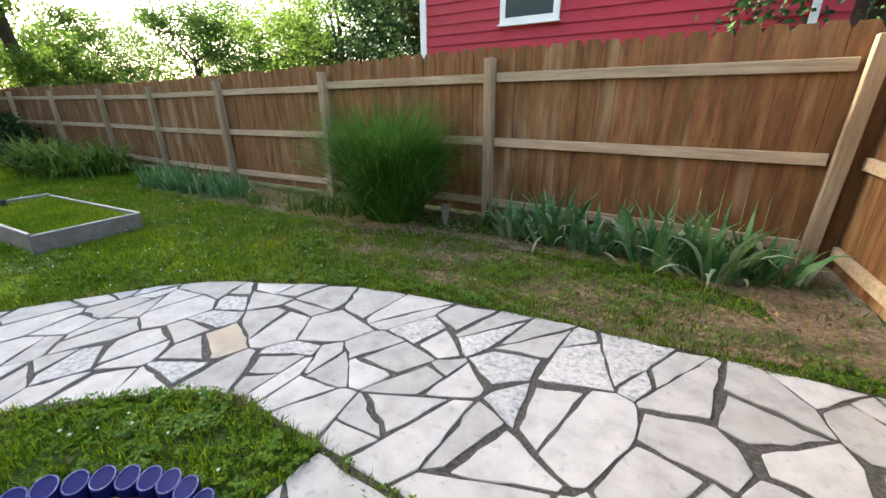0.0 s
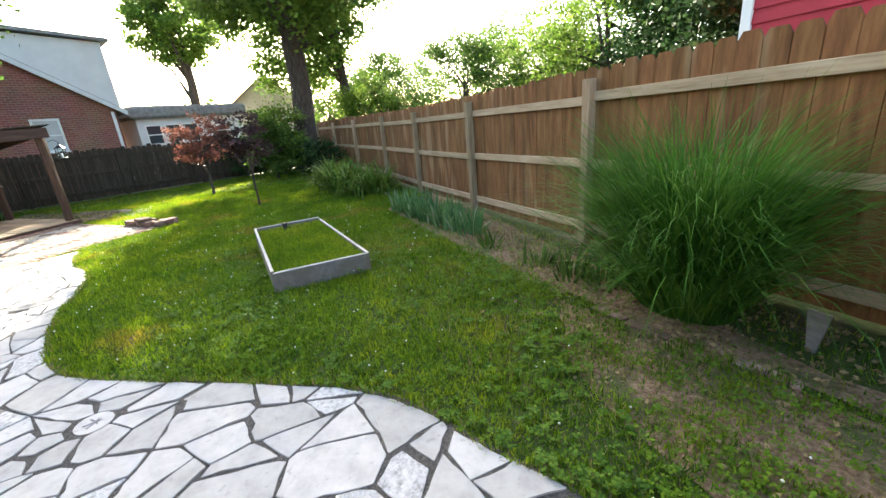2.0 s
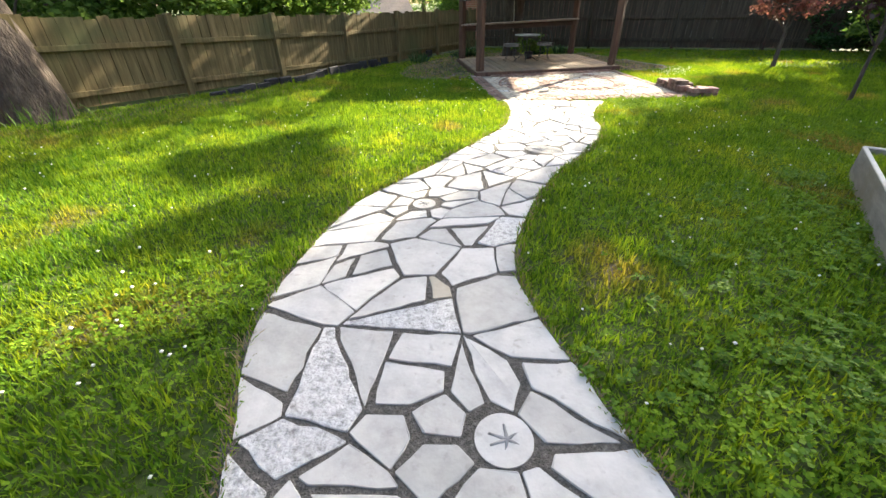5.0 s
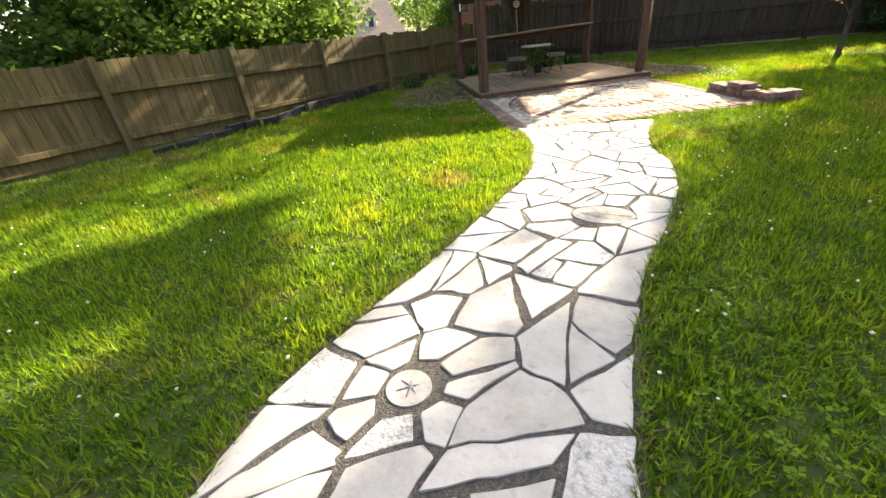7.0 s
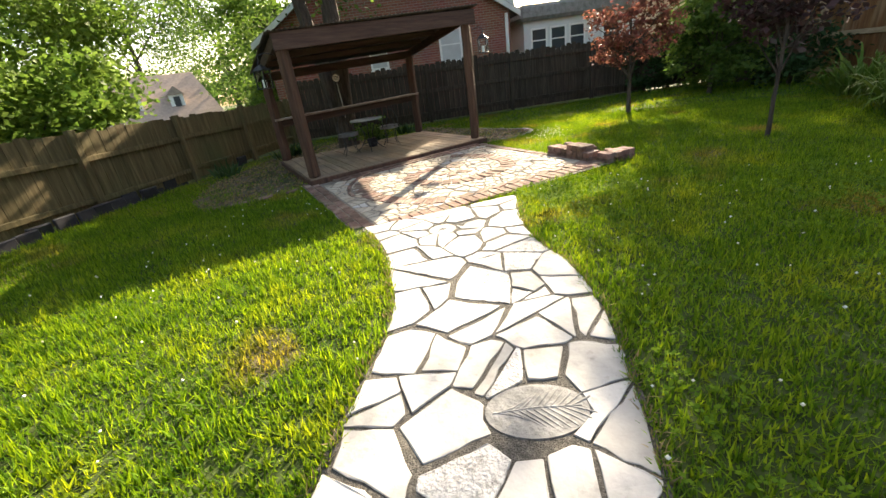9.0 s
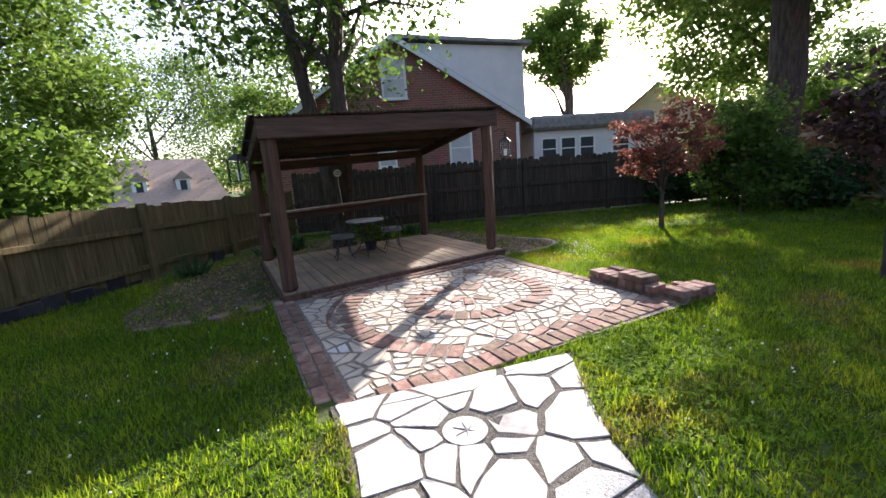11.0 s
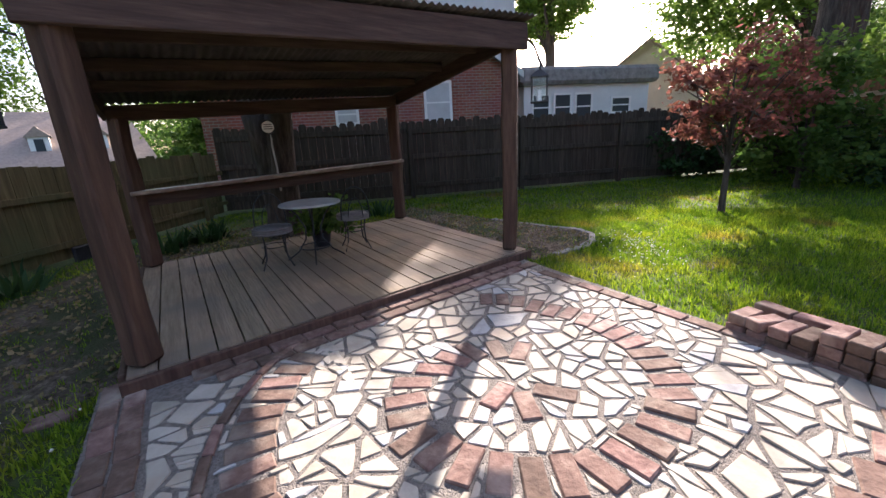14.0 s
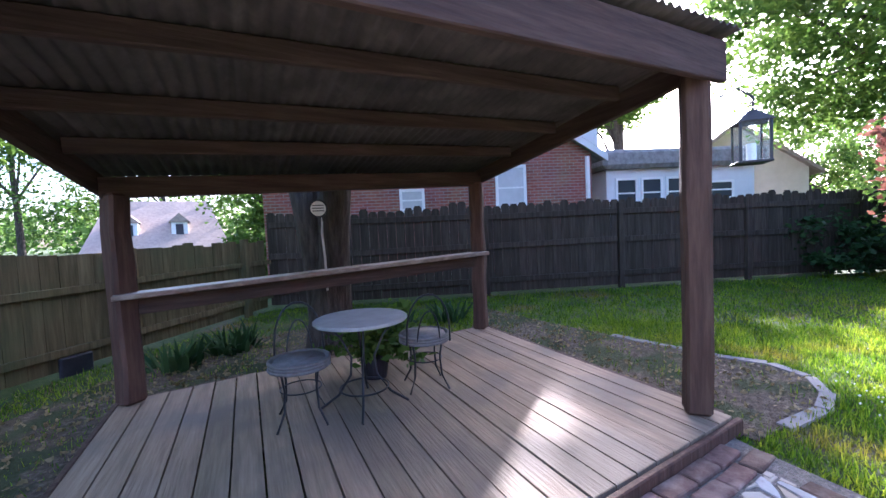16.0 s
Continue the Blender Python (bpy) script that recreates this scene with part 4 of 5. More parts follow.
dm = part("dormer", bm, M_SIDING, hs, "pale sided dormer wall")
bm = bmesh.new()
prism(bm, [(-0.9, 5.72), (3.6, 5.40), (3.6, 5.30), (-0.9, 5.60)], -0.2, 8.3, axis="y")
part("dormer_roof", bm, M_SHINGLE, hs)
for k in range(3):
    y = 0.8 + 2.2 * k
    part("window", box_bm((3.33, y, 3.75), (3.43, y + 0.8, 4.8)), M_PANE, dm)
window(hs, 0.75, 1.40, 1.63, 2.62, 0.0)
window(hs, -1.66, -1.18, 1.70, 2.12, 0.0)
window(hs, -1.34, -0.66, 3.85, 5.0, 0.0)
part("downspout", box_bm((3.02, -0.10, 0.2), (3.12, -0.01, 2.85), 0.02), M_WHITE, hs)

# low white annex beyond it
an = thing("white_annex", (-22.0, 2.0, -0.15), "low white house with a grey roof behind the fence", "house", rz=math.degrees(math.atan2(0.9, -0.436)))
part("wall", box_bm((-2.4, 0, 0), (1.9, 4.0, 2.55)), M_SIDING, an)
part("roof", box_bm((-2.6, -0.3, 2.551), (2.1, 4.3, 3.05), 0.1), M_SHINGLE, an)
for k in range(3):
    x = -2.1 + 0.72 * k
    window(an, x, x + 0.5, 1.55, 2.25, 0.0, blind=False, frame_w=0.06)
window(an, 0.6, 1.2, 1.7, 2.1, 0.0, blind=False, frame_w=0.06)

fh = thing("far_house", (-30.0, 5.2, -0.15), "pale house with a brown gabled roof beyond the yard", "house", rz=90)
bm = bmesh.new()
prism(bm, [(-2.5, 0), (2.5, 0), (2.5, 3.0), (0, 5.0), (-2.5, 3.0)], 0.0, 7.0, axis="y")
part("wall", bm, M_BEIGE, fh)
for sx in (1, -1):
    bm = bmesh.new()
    prism(bm, [(0, 5.15), (sx * 2.9, 2.85), (sx * 2.9, 2.70), (0, 4.98)], -0.3, 7.3, axis="y")
    part("roof", bm, M_SHINGLE_TAN, fh)

# beige house with dormers beyond the south fence
bh = thing("beige_house", (-23.3, -21.6, -0.9), "beige house with a brown roof and two white dormers", "house", rz=143.5)
part("wall", box_bm((-2.9, 0, 0), (2.9, 7, 1.6)), M_BEIGE, bh)
bm = bmesh.new()
v = [bm.verts.new(p) for p in ((-3.2, -0.5, 1.45), (3.2, -0.5, 1.45), (2.4, 3.5, 4.3), (-2.4, 3.5, 4.3), (-3.2, 7.5, 1.45), (3.2, 7.5, 1.45))]
for q in ((0, 1, 2, 3), (3, 2, 5, 4), (0, 3, 4), (1, 5, 2), (0, 4, 5, 1)):
    bm.faces.new([v[i] for i in q])
bmesh.ops.recalc_face_normals(bm, faces=bm.faces)
part("roof", bm, M_SHINGLE_TAN, bh)
for x in (-1.7, 0.5):
    d = part("dormer", box_bm((x, 0.7, 1.9), (x + 0.75, 3.0, 2.95)), M_WHITE, bh, "white dormer")
    bm = bmesh.new()
    prism(bm, [(x - 0.12, 2.95), (x + 0.375, 3.45), (x + 0.87, 2.95)], 0.6, 3.2, axis="y")
    part("dormer_roof", bm, M_SHINGLE_TAN, d)
    part("window", box_bm((x + 0.2, 0.66, 2.1), (x + 0.55, 0.71, 2.85)), M_PANE, d)

# red house to the north-east
rh = thing("red_house", (-4.2, 11.0, 0), "house with red painted lap siding and white trim", "house")
for k in range(32):
    z = 0.15 + k * 0.185
    bm = bmesh.new()
    prism(bm, [(0, z), (-0.028, z), (0.0, z + 0.19)], 0.0, 6.6, axis="y")
    bmesh.ops.transform(bm, matrix=Matrix.Rotation(-math.pi / 2, 4, "Z"), verts=bm.verts)
    for vv in bm.verts:
        vv.co.x, vv.co.y = abs(vv.co.x), -abs(vv.co.y)
    bmesh.ops.recalc_face_normals(bm, faces=bm.faces)
    part("siding_board", bm, M_RED, rh)
part("wall", box_bm((0.0, 0.0, 0), (6.6, 8.0, 6.0)), M_RED, rh)
part("corner_trim", box_bm((-0.09, -0.05, 0), (0.05, 0.1, 6.0)), M_WHITE, rh)
part("roof", box_bm((-0.4, -0.4, 6.0), (7.0, 8.4, 6.3)), M_SHINGLE, rh)
window(rh, 1.84, 2.74, 2.72, 3.9, -0.03, blind=False, frame_w=0.10)
bk = thing("brick_neighbour", (3.3, 11.2, 0), "brick neighbour house behind the fence corner", "house")
part("wall", box_bm((0.0, 0.0, 0), (7.0, 7.0, 6.0)), M_WALLBRICK, bk)
part("roof", box_bm((-0.3, -0.4, 6.0), (7.4, 7.4, 6.2)), M_SHINGLE, bk)
dsx = thing("downspout", (2.0, 10.85, 0), "white downspout on the red house", "downspout")
part("pipe", beam_bm((0, 0, 0.1), (0.05, 0, 6.0), 0.09, 0.07), M_WHITE, dsx)
iv = thing("ivy", (2.3, 10.6, 0), "dark ivy climbing between the two houses", "ivy")
v, f = leaf_cloud(np.stack([rng.uniform(-1.2, 1.2, 40), rng.uniform(-0.2, 0.25, 40), rng.uniform(0.3, 2.6, 40)], 1), 0.16, 1600, 0.10)
mesh_np("foliage", v, f, M_LEAF_DARK, iv)

# ---- trees ----
# its two long boughs are out of view, placed to throw shade bands
tree("shade_tree", (-18.6, 6.1, -0.15), 14, 0.42, (0.4, 0.1, 8.2), (5.0, 3.9, 3.7), 46000, 0.19, M_LEAF_BRIGHT, "large shade tree with a thick dark trunk by the fence corner", n_clumps=240,
     clump=0.11, limbs=30, trunk_top=9.5, lean=(0.3, 0.3), split=True, bare=(0.9, -0.43, 0.75, 7.4),
     shade_boughs=(((0.0, -5.55, 7.75), (0.5, 0.65, 0.26), 1500), ((0.2, -4.38, 8.05), (0.4, 0.3, 0.2), 800)))
tree("shade_tree", (-12.47, -3.06, -0.15), 9, 0.25, (-0.4, -0.4, 5.4), (3.1, 3.0, 2.5), 11500, 0.13, M_LEAF, "tall tree with several dark stems behind the pavilion", stems=3, n_clumps=60,
     clump=0.15, limbs=22, trunk_top=6.5, split=True)
tree("shade_tree", (-2.62, -3.85, -0.02), 11, 0.30, (0.6, -1.6, 7.8), (3.2, 3.0, 2.8), 9000, 0.19, M_LEAF, "large tree with a leaning rough trunk by the low fence", n_clumps=50, clump=0.16,
     trunk_top=8.0, lean=(0.8, -1.0), split=True)
tree("shade_tree", (-9.4, -9.5, -0.3), 9, 0.25, (0, 0, 4.9), (3.7, 3.0, 4.0), 46000, 0.125, M_LEAF_BRIGHT, "dense leafy tree beyond the low fence", n_clumps=110, clump=0.13, hollow=0.5)
tree("shade_tree", (-5.5, -10.5, -0.3), 10, 0.25, (0, 0, 5.0), (3.8, 3.0, 4.2), 34000, 0.13, M_LEAF, "dense leafy tree beyond the low fence", n_clumps=100, clump=0.13, hollow=0.5)
tree("shade_tree", (-19.0, -9.0, -0.3), 8, 0.2, (0, 0, 4.0), (2.4, 2.4, 2.6), 10000, 0.15, M_LEAF_BRIGHT, "light green tree beyond the low fence", n_clumps=60, clump=0.15)
tree("shade_tree", (-34.0, 0.8, -0.3), 15, 0.35, (0, -0.2, 9.15), (2.6, 2.7, 2.6), 23000, 0.20, M_LEAF_BRIGHT, "tall tree behind the white house", n_clumps=100, clump=0.125, trunk_top=8)
# crown hidden behind nearer foliage, added to shade the right of the lawn
tree("shade_tree", (-26.0, 9.5, -0.2), 13, 0.3, (0, -2.5, 8.3), (3.2, 3.8, 4.6), 30000, 0.19, M_LEAF_BRIGHT, "hidden tall tree beyond the fence corner, added to shade the lawn", n_clumps=200, clump=0.13, hollow=0.2, limbs=16, trunk_top=8)
tree("ornamental_maple", (-13.9, 2.78, -0.15), 2.6, 0.04, (-0.1, 0.0, 1.58), (0.92, 0.92, 0.68), 3900, 0.075, M_LEAF_RED, "small maple with red leaves on a thin trunk in the lawn", n_clumps=64, clump=0.105,
     trunk_top=1.4, hollow=0.2, limbs=20, split=True)
tree("ornamental_plum", (-10.45, 4.05, -0.15), 2.6, 0.024, (-0.1, 0.0, 1.55), (0.65, 0.62, 0.6), 1700, 0.085, M_LEAF_PURPLE, "young purple-leaved tree on a thin stem in the lawn", n_clumps=36, clump=0.15,
     trunk_top=1.5, hollow=0.2, limbs=16, split=True)
for (x, y, h, r, n, m, lb) in ((-17.4, 5.0, 2.5, 1.05, 8000, M_LEAF_BRIGHT, "tall leafy green shrub by the fence corner"), (-16.2, 6.3, 1.2, 0.9, 3000, M_LEAF_DARK, "dark shrub by the cedar fence"),
                               (-18.6, 3.6, 1.1, 0.9, 2600, M_LEAF_DARK, "dark shrub in front of the back fence"), (-16.0, 4.7, 2.2, 0.95, 5200, M_LEAF, "leafy green shrub by the fence corner")):
    tree("shrub", (x, y, -0.15), h, 0.05, (0, 0, h * 0.55), (r, r, h * 0.55), n, 0.11, m, lb, "shrub", n_clumps=40, clump=0.17, limbs=10, trunk_top=h * 0.4)
for (x, y, h, rx, n, m, lb) in ((-11, 20, 10, 3.4, 6000, M_LEAF_DARK, "dark conifer-green tree beyond the cedar fence"), (-15, 19, 9, 3.2, 6500, M_LEAF_BRIGHT, "sunlit light green tree beyond the cedar fence"),
                                (-20, 20, 7, 3.0, 5000, M_LEAF_BRIGHT, "sunlit light green tree beyond the cedar fence"), (-7, 17, 10, 3.0, 6000, M_LEAF_DARK, "dark tree beyond the cedar fence"),
                                (-25, 17, 6.5, 3.0, 4500, M_LEAF, "green tree beyond the cedar fence"), (-30, 13, 6.5, 3.0, 4500, M_LEAF, "green tree beyond the fence corner"),
                                (-36, 10, 6, 3.0, 4000, M_LEAF_BRIGHT, "light green tree beyond the fence corner"), (-24, 10.5, 4.2, 1.9, 3500, M_LEAF_BRIGHT, "light green small tree beyond the fence"),
                                (-29, 24, 9, 4.5, 5000, M_LEAF, "green tree in the distance"), (-42, 18, 8, 5.0, 5000, M_LEAF, "green tree in the distance")):
    tree("shade_tree", (x, y, -0.2), h, 0.2, (0, 0, h * 0.55), (rx, rx, h * 0.48), n * 3, 0.17, m, lb, n_clumps=70, clump=0.15, hollow=0.5, limbs=8)
for (x, y, h, rx, n, m) in ((-28, -16, 7, 3.5, 4500, M_LEAF_BRIGHT), (-30, -10, 8, 3.2, 4500, M_LEAF), (-25, -13, 4.0, 2.2, 3500, M_LEAF_BRIGHT), (2, -11, 10, 4, 5000, M_LEAF), (-40, -22, 9, 6, 5000, M_LEAF), (-30, -31, 15, 6, 9000, M_LEAF_BRIGHT), (-23, -34, 16, 6, 9000, M_LEAF), (-37, -29, 14, 6, 9000, M_LEAF)):
    tree("shade_tree", (x, y, -0.4), h, 0.2, (0, 0, h * 0.55), (rx, rx, h * 0.48), n * 2, 0.21, m, "green tree beyond the low fence", n_clumps=60, clump=0.15, hollow=0.5, limbs=8)

for (x, y, r, h, n, m) in ((-8.9, -7.9, 2.4, 3.6, 13000, M_LEAF_BRIGHT), (-17.8, -8.9, 1.3, 2.0, 5000, M_LEAF_BRIGHT), (-6.6, -8.2, 2.2, 3.4, 11000, M_LEAF_BRIGHT), (-3.2, -8.0, 2.2, 3.2, 9000, M_LEAF)):
    tree("hedge_shrub", (x, y, -0.3), h, 0.06, (0, 0, h * 0.5), (r, r * 0.7, h * 0.55), n, 0.13, m, "leafy shrub rising behind the low fence", "shrub", n_clumps=70, clump=0.14, limbs=8, trunk_top=h * 0.4)

# far belt of woods
bel = []
for k in range(260):
    a = rng.uniform(radians(60), radians(300))
    r = rng.uniform(70, 110)
    bel.append((r * math.cos(a) - 8, r * math.sin(a), rng.uniform(0.5, 5.0)))
v, f = leaf_cloud(bel, 2.2, 26000, 1.1)
tagged(mesh_np("distant_woods", v, f, M_LEAF), "distant green woods on the horizon", "woods", kind="stuff")

# disc thermometer and pale cord on the stem behind the deck
dt = thing("dial_thermometer", (-12.13, -2.78, 1.27), "round white dial thermometer on the tree trunk", "thermometer", rz=125)
bm = disc_bm(0.075, -0.012, 0.012)
bmesh.ops.transform(bm, matrix=Matrix.Rotation(radians(90), 4, "X"), verts=bm.verts)
part("dial", bm, M_WHITE, dt)
for k in range(3):
    part("bar", box_bm((-0.05, -0.0155, 0.025 - 0.025 * k), (0.05, -0.0125, 0.033 - 0.025 * k)), M_IRON, dt)
part("rim", disc_bm(0.083, -0.01, 0.008), M_IRON, dt).matrix_local = Matrix.Rotation(radians(90), 4, "X")
cd = thing("pale_cord", (-12.28, -2.93, 0.6), "pale cord hanging down the tree trunk", "cord")
tubes("strand", [(np.array([(-0.1, 0.0, 0.65), (0.0, 0.06, 0.45), (0.03, 0.1, 0.2), (0.05, 0.12, -0.1)]), 0.012)], M_CAP, cd)


# ---- planting ----
def clump_at(name, c, rx, ry, n, length, width, lean, droop, mat, label, category, seg=4, extra=None, group=""):
    e = thing(name, (c[0], c[1], gz(c[0])), label, category, group)
    a, r = rng.uniform(0, 2 * np.pi, n), np.sqrt(rng.random(n))
    roots = np.stack([rx * r * np.cos(a), ry * r * np.sin(a), np.full(n, -0.01)], 1)
    blades("foliage", roots, length, width, lean, droop, mat, e, seg=seg, out_from=(0, 0))
    if extra:
        a, r = rng.uniform(0, 2 * np.pi, extra[0]), np.sqrt(rng.random(extra[0]))
        roots = np.stack([rx * r * np.cos(a), ry * r * np.sin(a), np.full(extra[0], 0.0)], 1)
        blades("pale_foliage", roots, length * 0.95, width, lean * 1.6, droop * 1.9, extra[1], e, "pale yellowed leaves bending to the ground", seg=6, out_from=(0, 0))
    return e


clump_at("maiden_grass", (-1.95, 7.04), 0.34, 0.26, 4600, 1.58, 0.013, 0.40, 1.2, M_MAIDEN, "tall fountain of dark green ornamental grass by the fence", "ornamental grass", seg=7)
for (x, y, n, L) in ((-0.35, 7.22, 46, 0.52), (0.08, 7.2, 60, 0.62), (0.48, 7.16, 46, 0.52), (1.02, 7.12, 50, 0.58), (1.45, 7.08, 64, 0.66), (1.82, 7.2, 34, 0.52)):
    clump_at("iris_clump", (x, y), 0.26, 0.2, n, L, 0.052, 0.42, 0.85, M_IRIS, "clump of blue-green iris leaves with pale bent blades", "iris", extra=(int(n * 0.35), M_IRIS_PALE), group="irises by the fence")
for (x, y, n, L) in ((-5.0, 6.75, 80, 0.46), (-5.5, 6.7, 90, 0.52), (-6.0, 6.65, 90, 0.54), (-6.6, 6.6, 90, 0.54), (-7.2, 6.55, 70, 0.48)):
    clump_at("iris_clump", (x, y), 0.28, 0.2, n, L, 0.034, 0.3, 0.45, M_IRIS, "clump of blue-green iris leaves by the cedar fence", "iris", extra=(8, M_IRIS_PALE), group="irises by the fence")
for (x, y, n, L) in ((-2.55, 6.85, 36, 0.32), (-2.85, 6.75, 40, 0.34), (-3.3, 6.72, 26, 0.30), (-4.2, 6.7, 24, 0.3), (-0.75, 7.2, 14, 0.35)):
    clump_at("iris_clump", (x, y), 0.16, 0.14, n, L, 0.03, 0.55, 0.6, M_LEAF, "small dark iris clump in the dry bed", "iris", group="irises by the fence")
for (x, y, r, n) in ((-10.5, 6.35, 0.85, 800), (-11.4, 6.1, 0.7, 520), (-13.6, 6.4, 0.6, 300), (-9.7, 6.75, 0.45, 200)):
    clump_at("daylily_clump", (x, y), r, r * 0.7, int(n * 0.55), 1.05, 0.05, 0.6, 2.2, M_LILY, "arching daylily clump with yellowing leaves", "daylily", seg=5, group="daylilies")
pk = thing("garden_slate", (-1.17, 7.08, 0), "pale pointed board stuck in the planting bed", "garden marker")
bm = bmesh.new()
prism(bm, [(-0.025, 0.0), (0.02, 0.0), (0.06, 0.26), (-0.055, 0.26)], -0.008, 0.008, axis="y")
part("blade", bm, M_BEDBOARD, pk)
tk = thing("tree_stake", (-2.55, -3.45, 0), "wispy grass tuft at the foot of the tree", "grass tuft")
blades("blades", rng.normal(0, 0.25, (120, 3)) * [1, 1, 0], 0.3, 0.012, 0.6, 0.8, M_LEAF, tk)
for (x, y, n) in ((-13.2, -2.6, 60), (-11.6, -4.1, 60), (-10.2, -4.3, 50), (-12.2, -4.0, 70), (-13.9, -2.2, 50)):
    clump_at("hosta_clump", (x, y), 0.22, 0.2, n, 0.34, 0.05, 0.6, 0.8, M_LEAF_DARK, "low leafy clump in the shade behind the deck", "hosta", group="plants behind the deck")

# black edging along the low fence
ed = thing("black_edging", (-8.0, -4.28, gz(-8)), "black plastic edging along the foot of the low fence", "edging")
for k in range(26):
    x = 3.2 - k * 0.27
    bm = box_bm((x - 0.13, -0.03 + rng.normal(0, 0.02), -0.05), (x + 0.13, 0.03, 0.17 + rng.normal(0, 0.015)), 0.012)
    bmesh.ops.transform(bm, matrix=pose(0, x * 0.14 - 0.1, -gz(-8 + x) * 0 , rng.normal(0, 5), 0, 8 + rng.normal(0, 3)), verts=bm.verts)
    part("piece", bm, M_BLACK, ed)


# ---- edging stones and the low brick stack ----
eb = thing("bed_edging", (-2.0, 6.5, 0), "row of flat brown edging stones along the dry bed", "edging")
line = np.array([(0.9, 6.92), (-0.25, 6.80), (-1.0, 6.68), (-2.0, 6.52), (-3.2, 6.44), (-5.2, 6.33)])
for a, b in zip(line[:-1], line[1:]):
    L = np.hypot(*(b - a))
    n = max(1, int(L / 0.27))
    for k in range(n):
        p0, p1 = a + (b - a) * (k + 0.04) / n, a + (b - a) * (k + 0.95) / n
        d = (p1 - p0) / np.hypot(*(p1 - p0))
        w = np.array((-d[1], d[0])) * 0.045
        if rng.random() < 0.25:
            continue
        me = stone_mesh("stone", [tuple(q + rng.normal(0, 0.008, 2)) for q in (p0 - w, p1 - w, p1 + w, p0 + w)], -0.02, 0.018, G)
        me.transform(Matrix.Translation((2.0, -6.5, 0)))
        link("stone", me, M_BRICK, eb)
em = thing("mulch_edging", (-12.3, 0.95, -0.15), "curved edging of flat grey stones round the mulch bed", "edging")
line = np.array(MULCH_POLY[1:8])
for a, b in zip(line[:-1], line[1:]):
    L = np.hypot(*(b - a))
    n = max(1, int(L / 0.22))
    for k in range(n):
        p0, p1 = a + (b - a) * (k + 0.03) / n, a + (b - a) * (k + 0.97) / n
        d = (p1 - p0) / np.hypot(*(p1 - p0))
        w = np.array((-d[1], d[0])) * 0.04
        me = stone_mesh("stone", [tuple(q + rng.normal(0, 0.006, 2)) for q in (p0 - w, p1 - w, p1 + w, p0 + w)], 0.0, 0.02)
        me.transform(Matrix.Translation((12.3, -0.95, 0)))
        link("stone", me, M_FOUND, em)

bm = bmesh.new()
box(bm, (-0.098, -0.046, 0.0), (0.098, 0.046, 0.060), 0.006)
BRICK_ME = bpy.data.meshes.new("brick")
bm.to_mesh(BRICK_ME)
bm.free()
BRICK_ME.materials.append(M_BRICK)


def lay(parent, x, y, z, ang, o, tilt=0.8, name="brick"):
    ob = new(name, BRICK_ME)
    ob.parent = parent
    ob.matrix_local = pose(x - o[0], y - o[1], z - o[2], rng.normal(0, tilt), rng.normal(0, tilt), ang)
    return ob


bs = thing("brick_stack", (-9.8, 1.9, -0.15), "low dry-laid L of old red bricks beside the patio", "brick stack")
o = (-9.8, 1.9, -0.15)
a, b = np.array((-10.23, 1.46)), np.array((-9.50, 2.04))
d = (b - a) / np.hypot(*(b - a))
ang = math.degrees(math.atan2(d[1], d[0]))
nrm = np.array((-d[1], d[0]))
for lev, n in ((0, 8), (1, 8), (2, 3)):
    for k in range(n):
        p = a + d * (0.05 + 0.105 * (k + (4 if lev == 2 else 0))) + nrm * 0.09
        lay(bs, p[0], p[1], -0.147 + lev * 0.063, ang + 90 + rng.normal(0, 4), o)
for lev in (0, 1):
    for k in range(4):
        p = b + nrm * (0.14 + 0.105 * k) + d * (0.03 + rng.normal(0, 0.012))
        lay(bs, p[0], p[1], -0.147 + lev * 0.063, ang + rng.normal(0, 4), o)
    for k in range(5):
        p = a + nrm * 0.30 + d * (0.1 + 0.2 * k)
        if rng.random() < 0.6:
            lay(bs, p[0], p[1], -0.147 + lev * 0.063, ang + rng.normal(0, 5), o)

ee = thing("lawn_edging", (-8.6, -2.1, -0.15), "sunken row of old bricks between lawn and shady bed", "edging")
line = np.array([(-8.98, -1.72), (-8.78, -1.95), (-8.45, -2.18), (-8.10, -2.64)])
for a, b in zip(line[:-1], line[1:]):
    n = max(1, int(np.hypot(*(b - a)) / 0.21))
    for k in range(n):
        p = a + (b - a) * (k + 0.5) / n
        lay(ee, p[0], p[1], -0.182, math.degrees(math.atan2(*(b - a)[::-1])) + rng.normal(0, 5), (-8.6, -2.1, -0.15), 2.0)

# ---- flagstones of path and landing ----
def crack(poly, gap, least, chance):
    """Splits a cell now and then by a slanting joint, as a mason fills in with broken pieces."""
    if area(poly) < least * rng.uniform(0.5, 1.9) or rng.random() > chance:
        return [poly]
    P = np.array(poly)
    c = P.mean(0) + rng.normal(0, 0.12, 2) * math.sqrt(area(poly))
    e = np.linalg.eigh(np.cov((P - P.mean(0)).T))[1][:, 1]
    a = math.atan2(e[1], e[0]) + rng.normal(0, 0.55)
    n = np.array((math.cos(a), math.sin(a)))
    k = float(n @ c)
    out = []
    for q in (clip_poly(poly, n, k - gap * 0.45), clip_poly(poly, -n, -k - gap * 0.45)):
        if len(q) >= 3:
            out += crack(q, gap, least, chance)
    return out


